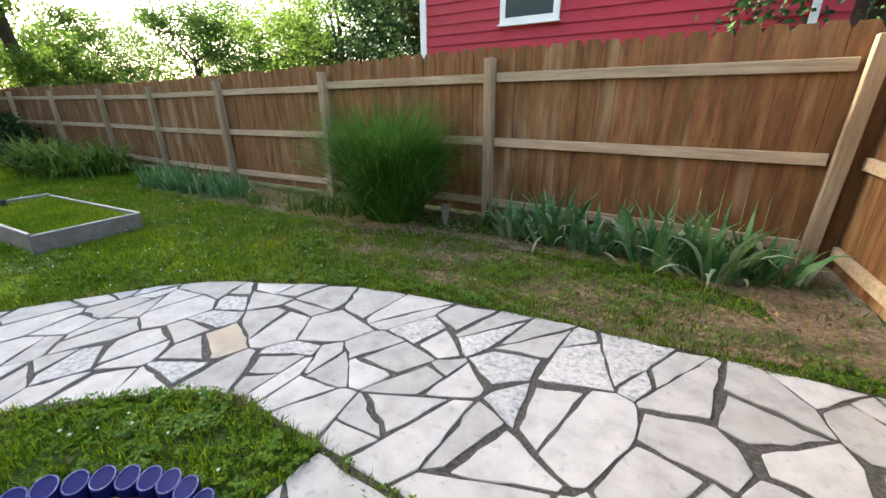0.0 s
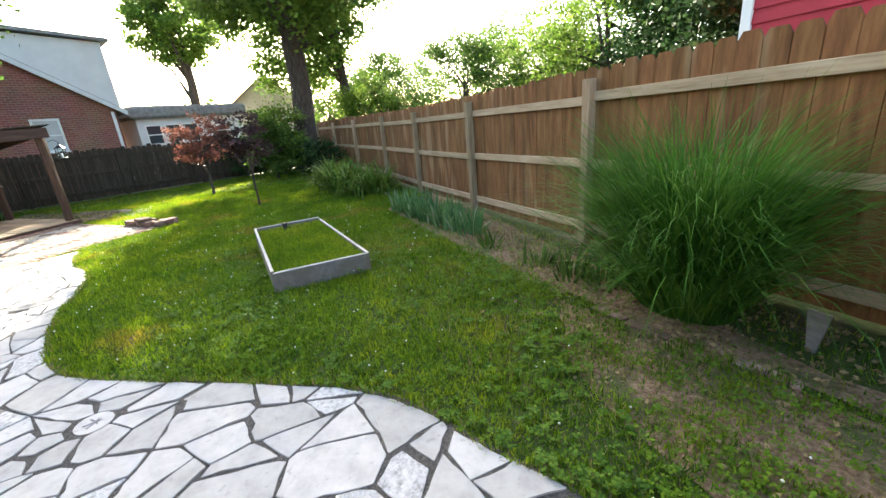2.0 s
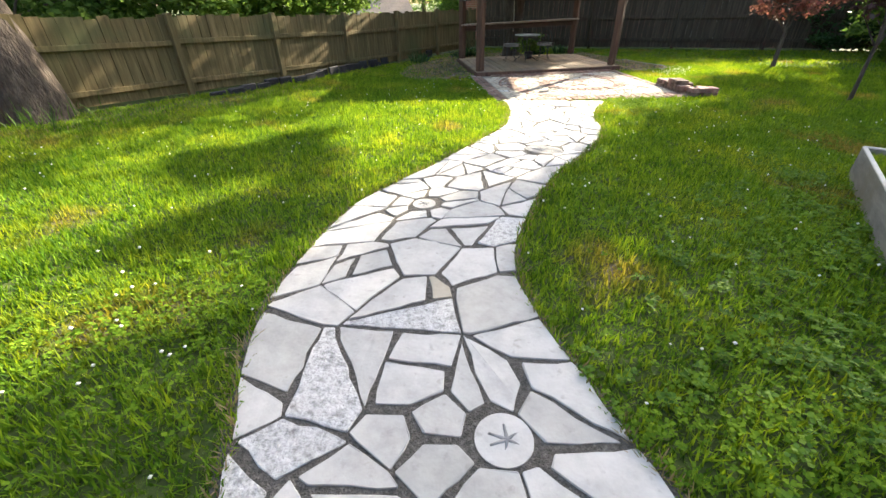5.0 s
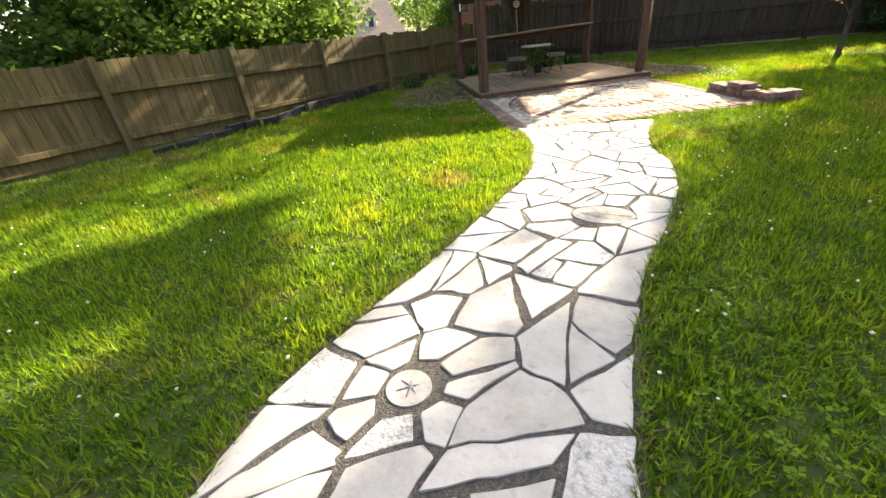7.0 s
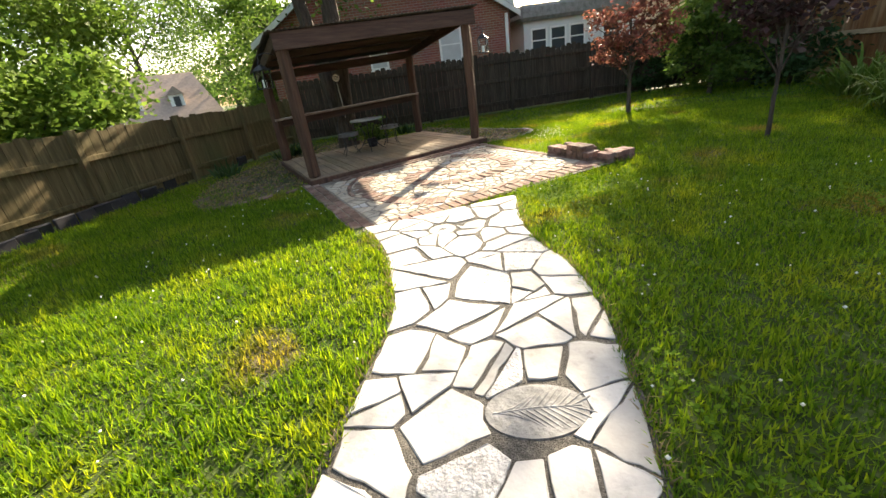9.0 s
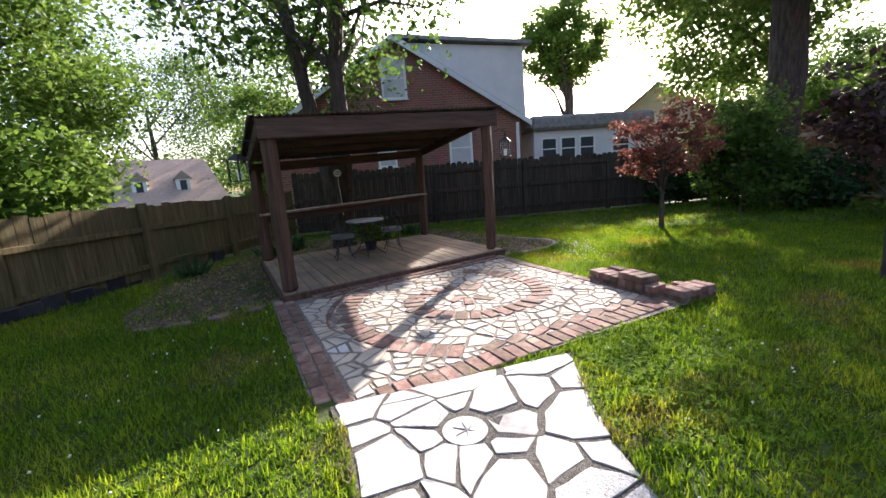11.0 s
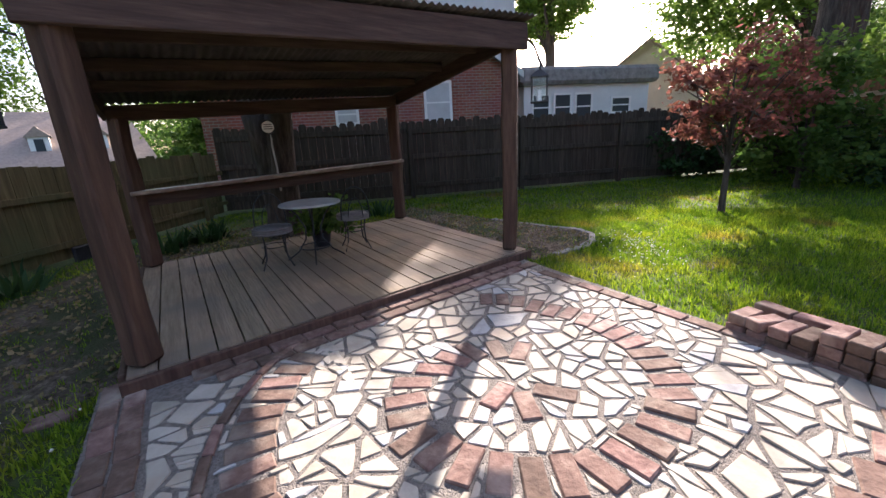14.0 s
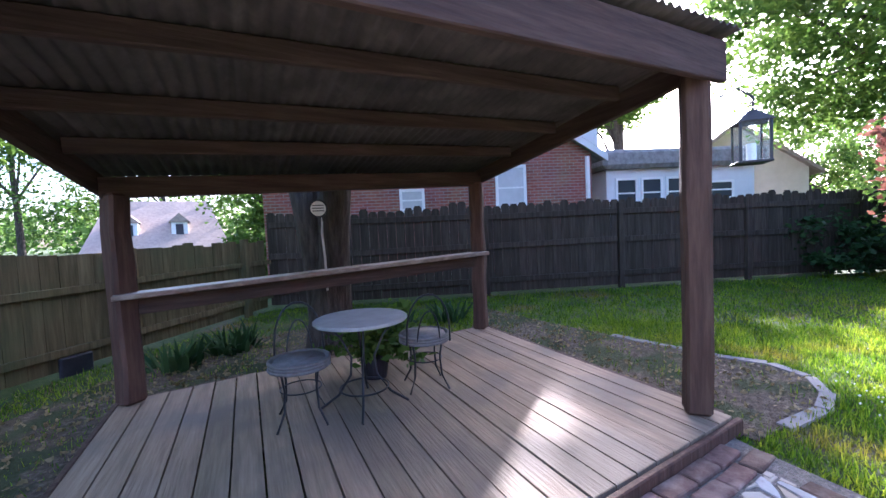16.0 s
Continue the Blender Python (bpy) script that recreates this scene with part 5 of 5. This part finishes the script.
def strip_stones(rect, big, small, dbig, dsmall, wbig, wsmall, gap, mapping, parent, zf, holes=(), rounds=()):
    sites = scatter(rect, big, dbig)
    nb = len(sites)
    for p in scatter(rect, small, dsmall):
        if all(np.hypot(*(p - q)) > dbig * 0.36 for q in sites):
            sites.append(p)
    wts = [wbig * rng.uniform(0.3, 1.0) if i < nb else -wsmall * rng.uniform(0.2, 1.0) for i in range(len(sites))]
    # stones fitted round each cast stone
    fixed, fw = [], []
    for cx, cy, r in rounds:
        ok = [i for i, p in enumerate(sites) if np.hypot(p[0] - cx, p[1] - cy) > r * 2.9]
        sites, wts = [sites[i] for i in ok], [wts[i] for i in ok]
        a0, m = rng.random() * 6, 8
        for k in range(m):
            a = a0 + 2 * math.pi * (k + rng.uniform(-0.2, 0.2)) / m
            q = r * rng.uniform(1.7, 2.0)
            fixed.append(np.array((cx + q * math.cos(a), cy + q * math.sin(a))))
            fw.append(-0.012 * rng.random())
        fixed.append(np.array((cx, cy)))
        fw.append(0.15 * r * r)
    raw = []
    for poly in cells(sites + fixed, wts + fw, rect, gap, dbig * 3.0):
        raw += crack(poly, gap, 0.085, 0.93)
    for poly in raw:
        if area(poly) < 0.0022:
            continue
        if parent is not None:
            # chipped corners leave uneven joints
            mid = np.mean(poly, axis=0)
            poly = [tuple(np.array(q) + (mid - q) / (np.hypot(*(mid - q)) + 1e-6) * (min(rng.uniform(0.006, 0.045), 0.16 * np.hypot(*(mid - q))) if rng.random() < 0.42 else 0.0)) for q in poly]
        pts = mapping(chaikin(poly))
        c = pts.mean(0)
        if any(np.hypot(*(c - np.array(h[:2]))) < min(h[2], h[3]) * 0.9 for h in holes):
            continue
        for h in holes:
            ca, sa = math.cos(radians(h[4])), math.sin(radians(h[4]))
            R = np.array(((ca, sa), (-sa, ca)))
            d = (pts - h[:2]) @ R.T / (h[2], h[3])
            L = np.hypot(d[:, 0], d[:, 1])
            m = L < 1
            d[m] /= L[m][:, None]
            pts = np.where(m[:, None], (d * (h[2], h[3])) @ R + h[:2], pts)
        look_of = rng.random()
        me = stone_mesh("flagstone", pts, 0.0, 0.0185 + rng.normal(0, 0.0015), zf, 0.0025)
        if min(v.co.x for v in me.vertices) > 2.2:    # under and beyond the fence
            continue
        link("flagstone", me, M_STONE_TAN if look_of < 0.014 else M_STONE_ROUGH if look_of > 0.86 else M_STONE, parent)


def map_path(poly):
    P = np.array(poly)
    return on_path(P[:, 0], P[:, 1] / PATH_W)


ROUND = [(-2.68, 3.19, 0.104, 0.104, 0), (-3.84, 1.77, 0.09, 0.09, 0), (-5.53, 1.79, 0.196, 0.136, 108), (-7.36, 0.84, 0.12, 0.12, 0)]
_ss, _uu = np.meshgrid(np.linspace(0, PATH_LEN, 500), np.linspace(0, 1, 60), indexing="ij")
_xy = on_path(_ss.ravel(), _uu.ravel())
IN_STRIP = []
for hx, hy, hr, hr2, _ in ROUND:
    k = int(np.argmin(np.hypot(_xy[:, 0] - hx, _xy[:, 1] - hy)))
    IN_STRIP.append((float(_ss.ravel()[k]), float(_uu.ravel()[k]) * PATH_W, (hr + hr2) / 2))
strip_stones((0, 0, PATH_LEN, PATH_W), 60, 130, 0.52, 0.17, 0.02, 0.012, 0.0125, map_path, path, G, ROUND, IN_STRIP)
strip_stones((0.12, -1.5, 3.2, 4.1), 40, 30, 0.55, 0.2, 0.014, 0.008, 0.0135, lambda p: np.array(p), landing, G, [(0.0, 3.0, 0.25, 0.25, 0), (0.1, 1.0, 0.25, 0.25, 0)])


# round cast stones let into the path
def cast_stone(x, y, rx, ry, ang, label, pattern):
    t = thing("stepping_stone", (x, y, gz(x) - 0.003), label, "stepping stone", "cast stones in the path", ang)
    bm = disc_bm(1.0, 0.0, 0.022, 36)
    bmesh.ops.transform(bm, matrix=Matrix.Diagonal((rx, ry, 1, 1)), verts=bm.verts)
    part("slab", bm, M_LEAFSTONE if pattern == "fern" else M_STONE, t)
    if pattern == "fern":
        L = [(np.array([(-rx * 0.85, 0, 0.019), (0, 0.01, 0.019), (rx * 0.85, 0, 0.019)]), 0.006)]
        for k in range(11):
            x0 = -rx * 0.75 + k * rx * 0.14
            w = ry * 0.75 * math.sin(math.pi * (k + 1.2) / 13)
            for s in (-1, 1):
                L.append((np.array([(x0, 0, 0.0195), (x0 + 0.05, s * w * 0.6, 0.020), (x0 + 0.08, s * w, 0.0185)]), 0.005))
        tubes("fern_relief", L, M_LEAFSTONE, t, "raised fern leaf", sides=5)
    else:
        L = []
        for k in range(3):
            a = k * math.pi / 3 + 0.4 + rng.normal(0, 0.15)
            L.append((np.array([(-0.55 * rx * math.cos(a), -0.55 * rx * math.sin(a), 0.022), (0, 0.01, 0.020), (rng.uniform(0.35, 0.7) * rx * math.cos(a), 0.55 * rx * math.sin(a), 0.018)]), np.array([0.004, 0.008, 0.004])))
        tubes("relief", L, M_LEAFSTONE, t, "shallow moulded figure", sides=5)


cast_stone(-2.68, 3.19, 0.094, 0.094, 20, "round pale cast stone with a moulded figure in the path", "figure")
cast_stone(-3.84, 1.77, 0.08, 0.08, 60, "small round cast stone in the path", "figure")
cast_stone(-5.53, 1.79, 0.185, 0.125, 108, "oval grey cast stone with a raised fern leaf", "fern")
cast_stone(-7.36, 0.84, 0.11, 0.11, 10, "small round cast stone near the patio", "figure")

# ---- patio pieces ----
pz = -0.15 + 0.008
po = (0, 0, 0)
ang_u = math.degrees(math.atan2(PU[1], PU[0]))
ang_v = math.degrees(math.atan2(PV[1], PV[0]))
taken, edge_at = [], []


FRONT = np.array((-DU[1], DU[0])) * -1


def to_uv(p):
    d = np.asarray(p) - PA
    det = PU[0] * PV[1] - PU[1] * PV[0]
    return (d[0] * PV[1] - d[1] * PV[0]) / det, (PU[0] * d[1] - PU[1] * d[0]) / det


def pbrick(u, v, along, up=0.0):
    p = pat(u, v)
    lay(patio, p[0], p[1], pz - 0.039 + up + rng.normal(0, 0.002), along + rng.normal(0, 2.2), po, 0.5)
    taken.append((u, v, math.radians(along)))


# border along the lawn: a double row of bricks laid lengthwise
for row in range(2):
    k = 0
    while 0.12 + k * 0.205 < PAT_V - 0.05:
        pbrick(-0.04 + row * 0.102, 0.12 + k * 0.205 + row * 0.1 - 0.05, ang_v)
        k += 1
# three rows along the deck
for row in range(3):
    for k in range(14):
        p = DA + (0.2 + k * 0.205 + row * 0.1) * DU + (0.085 + row * 0.106) * FRONT
        u, v = to_uv(p)
        if u < PAT_U + 0.05:
            pbrick(u, v, math.degrees(math.atan2(DU[1], DU[0])), 0.026 - 0.010 * row)
# rows on the path side, laid across
for k in range(26):
    pbrick(0.30 + k * 0.104, PAT_V - 0.06, ang_v)
    if k % 2 == 0 and k > 7:
        pbrick(0.34 + k * 0.104, PAT_V - 0.22, ang_u + 20)
for k in range(12):
    pbrick(PAT_U - 0.03, 0.3 + 0.205 * k, ang_v)
# spiral of bricks, each laid pointing at the centre, side by side along the turn
SC = np.array((-9.5, 0.25))
TURN = [-20, 90, 180, 246, 283, 324, 380, 423, 479, 525, 550, 623, 671, 693, 713, 735, 748]
REACH = [0.16, 0.235, 0.29, 0.37, 0.48, 0.57, 0.58, 0.64, 0.80, 0.89, 1.04, 1.15, 1.18, 1.22, 1.27, 1.31, 1.40]


def spiral(t):
    return float(np.interp(t, TURN, REACH))


t = -20.0
while t < 748:
    r = spiral(t)
    a = radians(t)
    u, v = to_uv(SC + (r + rng.normal(0, 0.01)) * np.array((math.cos(a), math.sin(a))))
    gap_in_turn = 100 < t < 235 and rng.random() < 0.35
    if 0.26 < u < PAT_U - 0.14 and 0.34 < v < PAT_V - 0.30 and not gap_in_turn:
        pbrick(u, v, t + rng.normal(0, 5))
    t += math.degrees(rng.uniform(0.104, 0.118) / max(r - 0.05, 0.14))
# thin curved edging on the lawn side, of bricks set on edge
arc = thing("edging_arc", (float(SC[0]), float(SC[1]), pz), "thin curved strip of red bricks set on edge in the patio", "edging")
bm = bmesh.new()
box(bm, (-0.022, -0.094, -0.04), (0.022, 0.094, 0.026), 0.004)
EDGE_ME = bpy.data.meshes.new("edging_brick")
bm.to_mesh(EDGE_ME)
bm.free()
EDGE_ME.materials.append(M_BRICK)
for k in range(8):
    t = 616 + k * 8.3
    r = spiral(t) + 0.165
    a = radians(t)
    ob = new("edging_brick", EDGE_ME)
    ob.parent = arc
    ob.matrix_local = pose(r * math.cos(a), r * math.sin(a), rng.normal(0, 0.002), 0, 0, t + rng.normal(0, 1.5))
    u, v = to_uv(SC + r * np.array((math.cos(a), math.sin(a))))
    for q in (-0.05, 0.05):
        e = to_uv(SC + r * np.array((math.cos(a), math.sin(a))) + q * np.array((-math.sin(a), math.cos(a))))
        edge_at.append((e[0], e[1], a))

T = np.array([pat(q[0], q[1]) for q in taken])
TA = np.array([q[2] for q in taken])


def on_brick(q):
    d = pat(*q) - T
    c, s = np.cos(TA), np.sin(TA)
    x, y = d[:, 0] * c + d[:, 1] * s, -d[:, 0] * s + d[:, 1] * c
    return np.any((np.abs(x) < 0.10) & (np.abs(y) < 0.048))


def cut_round_bricks(poly):
    """The pieces of a stone that are left beside the bricks and the thin edging."""
    pieces = [poly]
    blocks = [(t, 0.106, 0.055) for t in taken] + [(t, 0.030, 0.06) for t in edge_at]
    for t, hx, hy in blocks:
        ctr = pat(t[0], t[1])
        ca, sa = math.cos(t[2]), math.sin(t[2])
        out = []
        for p in pieces:
            W = np.array([pat(*q) for q in p]) - ctr
            if np.hypot(*W.mean(0)) > 0.42:
                out.append(p)
                continue
            L = [(float(w[0] * ca + w[1] * sa), float(-w[0] * sa + w[1] * ca)) for w in W]
            mid = clip_poly(clip_poly(L, (0, 1), hy), (0, -1), hy)
            hit = clip_poly(clip_poly(mid, (1, 0), hx), (-1, 0), hx)
            if len(hit) < 3 or area(hit) < 2e-5:
                out.append(p)
                continue
            bits = [clip_poly(L, (0, 1), -hy), clip_poly(L, (0, -1), -hy), clip_poly(mid, (1, 0), -hx), clip_poly(mid, (-1, 0), -hx)]
            for q in bits:
                if len(q) >= 3 and area(q) > 0.0011:
                    out.append([to_uv(ctr + np.array((x * ca - y * sa, x * sa + y * ca))) for x, y in q])
        pieces = out
    return pieces


rect = (0.13, -0.2, PAT_U - 0.06, PAT_V - 0.12)
sites = [p for p in scatter(rect, 460, 0.15, 14000) if not on_brick(p)]
wts = [rng.uniform(-0.001, 0.0015) for _ in sites]
res = []
for q in cells(sites, wts, rect, 0.017, 0.5):
    res += crack(q, 0.016, 0.0135, 0.9)
for cell in res:
    if area(cell) < 0.0016:
        continue
    for poly in cut_round_bricks(cell):
        c = np.mean(poly, axis=0)
        if on_brick(c) or (pat(*c) - DA) @ FRONT < 0.36:
            continue
        # drawn in a little, with knocked-off corners
        poly = [tuple(c + (np.array(q) - c) * rng.uniform(0.86, 0.99)) for q in poly]
        pts = np.array([pat(*q) for q in chaikin(poly)])
        me = stone_mesh("mosaic_stone", pts, pz, pz + 0.0175 + rng.normal(0, 0.0015), None, 0.003)
        link("mosaic_stone", me, M_STONE_TAN if rng.random() < 0.85 else M_STONE, patio)

# ---- lawn ----
def lawn_points(n, x0, x1, y0, y1):
    P = np.stack([rng.uniform(x0, x1, n), rng.uniform(y0, y1, n)], 1)
    keep = np.ones(n, bool)
    for poly in (PATH_POLY, LANDING, PATIO_POLY, DECK_POLY, BED_POLY):
        keep &= ~poly_mask(P, poly)
    south = -3.35 + 0.14 * P[:, 0] + 0.05
    keep &= (P[:, 1] > south) & (P[:, 1] < 7.5)
    keep &= P[:, 0] > -14.2 - (P[:, 1] + 5.4) * 0.49 + 0.2
    for poly, q in ((BORDER_POLY, 0.14), (MULCH_POLY, 0.05)):
        m = poly_mask(P, poly)
        keep &= ~m | (rng.random(n) < q)
    # thin and worn ground near the dry bed, at the tree's foot and behind the deck
    d = np.hypot((P[:, 0] + 0.15) / 2.3, (P[:, 1] - 6.2 + 0.035 * (P[:, 0] + 0.15)) / 0.62)
    blotch = np.sin(P[:, 0] * 5.1 + 2 * np.sin(P[:, 1] * 3.7)) * np.sin(P[:, 1] * 6.3 + P[:, 0]) + 0.6 * np.sin(P[:, 0] * 13 + 3 * np.sin(P[:, 1] * 9)) * np.sin(P[:, 1] * 15 - 2 * P[:, 0])
    thin = np.clip(1.35 - d, 0, 1) ** 0.6 * (0.34 + 0.42 * blotch) + 0.07 * blotch
    thin = np.maximum(thin, np.where(poly_mask(P, SHADY), 0.78 + 0.2 * blotch, 0))
    thin = np.maximum(thin, np.exp(-((P[:, 0] - 1.7) / 0.5) ** 2 - ((P[:, 1] - 6.3) / 0.5) ** 2) * 0.8)
    thin = np.maximum(thin, np.exp(-((P[:, 0] + 4.0) / 2.0) ** 2 - ((P[:, 1] + 3.3) / 0.5) ** 2) * 0.7)
    thin = np.maximum(thin, np.exp(-((P[:, 0] + 12.5) / 1.8) ** 2 - ((P[:, 1] + 4.3) / 1.0) ** 2) * 0.8)
    nz = np.array([noise.noise((float(x) * 1.7, float(y) * 1.7, 0.3)) for x, y in P[:, :2]]) if n < 50000 else 0
    keep &= rng.random(n) > thin
    return P[keep], thin[keep]


def lawn(name, n, rect, height, width, mat, label, spread=0.5):
    P, th = lawn_points(n, *rect)
    m = len(P)
    a = rng.uniform(0, 2 * np.pi, m)
    tuft = np.sin(P[:, 0] * 17 + 3 * np.sin(P[:, 1] * 11)) * np.sin(P[:, 1] * 19 + 2 * np.sin(P[:, 0] * 13)) + 0.7 * np.sin(P[:, 0] * 37 + 2 * np.sin(P[:, 1] * 29)) * np.sin(P[:, 1] * 41 + 2 * np.sin(P[:, 0] * 31))
    h = height * rng.uniform(0.4, 1.25, m) * (1 - 0.4 * np.clip(th, 0, 1)) * np.clip(1 + 0.5 * tuft, 0.25, 1.9)
    ln = np.abs(rng.normal(0, spread, m))
    tipd = np.stack([np.cos(a) * np.sin(ln), np.sin(a) * np.sin(ln), np.cos(ln)], 1) * h[:, None]
    b = rng.uniform(0, np.pi, m)
    w = np.stack([np.cos(b), np.sin(b), np.zeros(m)], 1) * (width * rng.uniform(0.7, 1.3, m))[:, None] / 2
    base = np.c_[P, G(P[:, 0]) - 0.002]
    v = np.stack([base - w, base + w, base + tipd], 1).reshape(-1, 3)
    ob = mesh_np(name, v, np.arange(m * 3).reshape(m, 3), mat)
    return tagged(ob, label, "grass", kind="stuff")


lawn("lawn_grass", 820000, (-9.5, 2.4, -1.5, 7.5), 0.052, 0.0105, M_GRASS, "short green lawn grass", 0.85)
lawn("lawn_grass", 200000, (-9.5, 0.2, -4.8, -1.5), 0.058, 0.0105, M_GRASS, "short green lawn grass", 0.8)
lawn("lawn_grass", 170000, (-14.2, -9.5, -0.5, 5.5), 0.05, 0.008, M_GRASS, "short green lawn grass", 0.6)
lawn("lawn_grass", 60000, (-14.2, -9.5, -5.5, -0.5), 0.055, 0.009, M_GRASS, "short green lawn grass", 0.6)
lawn("lawn_grass", 25000, (-14.2, -9.5, 5.5, 7.5), 0.06, 0.014, M_GRASS, "short green lawn grass", 0.6)
lawn("lawn_grass", 90000, (-20.0, -14.2, -5.5, 7.5), 0.055, 0.014, M_GRASS, "short green lawn grass", 0.6)
lawn("dry_grass", 26000, (-6.0, 2.4, 5.2, 7.5), 0.05, 0.007, M_GRASS_DRY, "dry straw-coloured grass", 0.9)
lawn("dry_grass", 9000, (-6.5, -1.5, -4.0, -2.5), 0.05, 0.008, M_GRASS_DRY, "dry straw-coloured grass by the tree", 0.9)
lawn("dry_grass", 9000, (-13.5, -8.0, -5.0, -1.8), 0.05, 0.01, M_GRASS_DRY, "dry straw-coloured grass behind the deck", 0.9)
# uneven fringe of grass and straw lying over the path's edges
for name, n, mat, label in (("path_fringe", 9000, M_GRASS, "green grass leaning over the edges of the path"), ("path_straw", 5200, M_GRASS_DRY, "dry straw along the edges of the path")):
    sv = rng.uniform(0.2, PATH_LEN - 0.3, n)
    side = rng.random(n) < 0.5
    off = np.abs(rng.normal(0, 0.022, n)) - 0.012 * (np.sin(sv * 9.0) > 0)
    root = on_path(sv, np.where(side, -off, 1 + off))
    blades(name, np.c_[root, G(root[:, 0]) - 0.002], 0.06, 0.007, 0.9, 0.7, mat, seg=2)
    tagged(bpy.data.objects[name], label, "grass", kind="stuff")
# grass in the raised bed
c = B.mean(0)
P = np.stack([rng.uniform(-6.6, -4.2, 26000), rng.uniform(4.0, 5.25, 26000)], 1)
P = P[poly_mask((P - c) * 1.03 + c, [tuple(b) for b in B])]
m = len(P)
bl = np.c_[P - np.array(rb.location[:2]), np.full(m, 0.148)]
a, ln = rng.uniform(0, 2 * np.pi, m), np.abs(rng.normal(0, 0.5, m))
tip = np.stack([np.cos(a) * np.sin(ln), np.sin(a) * np.sin(ln), np.cos(ln)], 1) * (0.06 * rng.uniform(0.5, 1.2, m))[:, None]
w = np.stack([np.sin(a), -np.cos(a), 0 * a], 1) * 0.004
mesh_np("grass", np.stack([bl - w, bl + w, bl + tip], 1).reshape(-1, 3), np.arange(3 * m).reshape(m, 3), M_GRASS, rb, "green grass growing in the bed")

# clover and low weeds among the grass, in patches
def leaflets(name, P, size, lift, mat, label, category):
    m = len(P)
    ctr = np.c_[P, G(P[:, 0]) + rng.uniform(*lift, m)]
    sz = size * rng.uniform(0.6, 1.3, m)[:, None]
    a0, vs = rng.uniform(0, 2.1, m), []
    for k in range(3):
        a = a0 + k * 2.094
        d = np.stack([np.cos(a), np.sin(a), rng.normal(0.1, 0.3, m)], 1) * sz
        e = np.stack([-np.sin(a), np.cos(a), rng.normal(0, 0.25, m)], 1) * sz * 0.55
        vs.append(np.stack([ctr, ctr + d * 0.7 + e, ctr + d * 1.25, ctr + d * 0.7 - e], 1))
    v = np.concatenate(vs).reshape(-1, 3)
    return tagged(mesh_np(name, v, np.arange(len(v)).reshape(-1, 4), mat), label, category, kind="stuff")


P, _ = lawn_points(150000, -9.0, 2.3, -3.0, 7.2)
nz = np.array([noise.noise((float(x) * 0.9, float(y) * 0.9, 5.1)) + 0.8 * noise.noise((float(x) * 4.5, float(y) * 4.5, 1.7)) for x, y in P])
leaflets("clover", P[(nz + rng.normal(0, 0.3, len(P)) > 0.22) & (P[:, 1] > 1.2)], 0.014, (0.025, 0.06), M_CLOVER, "clover leaves growing among the grass", "clover")
P, _ = lawn_points(80000, -6.5, 2.3, 3.2, 7.2)
nz = np.array([noise.noise((float(x) * 11.0, float(y) * 11.0, 9.3)) + 0.6 * noise.noise((float(x) * 1.2, float(y) * 1.2, 2.2)) for x, y in P])
leaflets("low_weeds", P[nz > 0.34], 0.016, (0.025, 0.06), M_WEED, "broad-leaved low weeds in the thin lawn", "weeds")
P, _ = lawn_points(520, -9.0, 1.0, -2.0, 6.2)
P = np.concatenate([P, np.stack([rng.normal(-11.9, 0.35, 130), rng.normal(1.35, 0.16, 130)], 1)])
vs, fs, o_ = [], [], 0
for x, y in P:
    r = 0.006 + 0.004 * rng.random()
    z = gz(x) + 0.05 + 0.02 * rng.random()
    q = np.array([(0, 0, r), (r, 0, 0), (0, r, 0), (-r, 0, 0), (0, -r, 0), (0, 0, -r)]) + (x, y, z)
    vs.append(q)
    fs.append(np.array([(0, 1, 2), (0, 2, 3), (0, 3, 4), (0, 4, 1), (5, 2, 1), (5, 3, 2), (5, 4, 3), (5, 1, 4)]) + o_)
    o_ += 6
tagged(mesh_np("clover_flowers", np.concatenate(vs), np.concatenate(fs), M_WHITE_FLOWER), "small white clover flower heads in the lawn", "clover flowers", kind="stuff")
# litter on the dry bed
P = np.stack([rng.uniform(-5, 2.3, 2600), rng.uniform(5.7, 7.5, 2600)], 1)
P = P[poly_mask(P, BORDER_POLY) | poly_mask(P, WORN) | (rng.random(len(P)) < 0.12)]
v, f = leaf_cloud(np.c_[P, G(P[:, 0]) + 0.025], 0.004, len(P) * 2, 0.035)
tagged(mesh_np("leaf_litter", v, f, M_GRASS_DRY), "dry leaf litter on the bed", "leaf litter", kind="stuff")
P = np.stack([rng.uniform(-14.6, -8.0, 7000), rng.uniform(-4.6, 1.0, 7000)], 1)
P = P[poly_mask(P, MULCH_POLY) | poly_mask(P, SHADY)]
v, f = leaf_cloud(np.c_[P, G(P[:, 0]) + 0.022], 0.004, len(P) * 2, 0.035)
tagged(mesh_np("mulch_litter", v, f, M_GRASS_DRY), "brown leaf litter on the mulch bed", "leaf litter", kind="stuff")
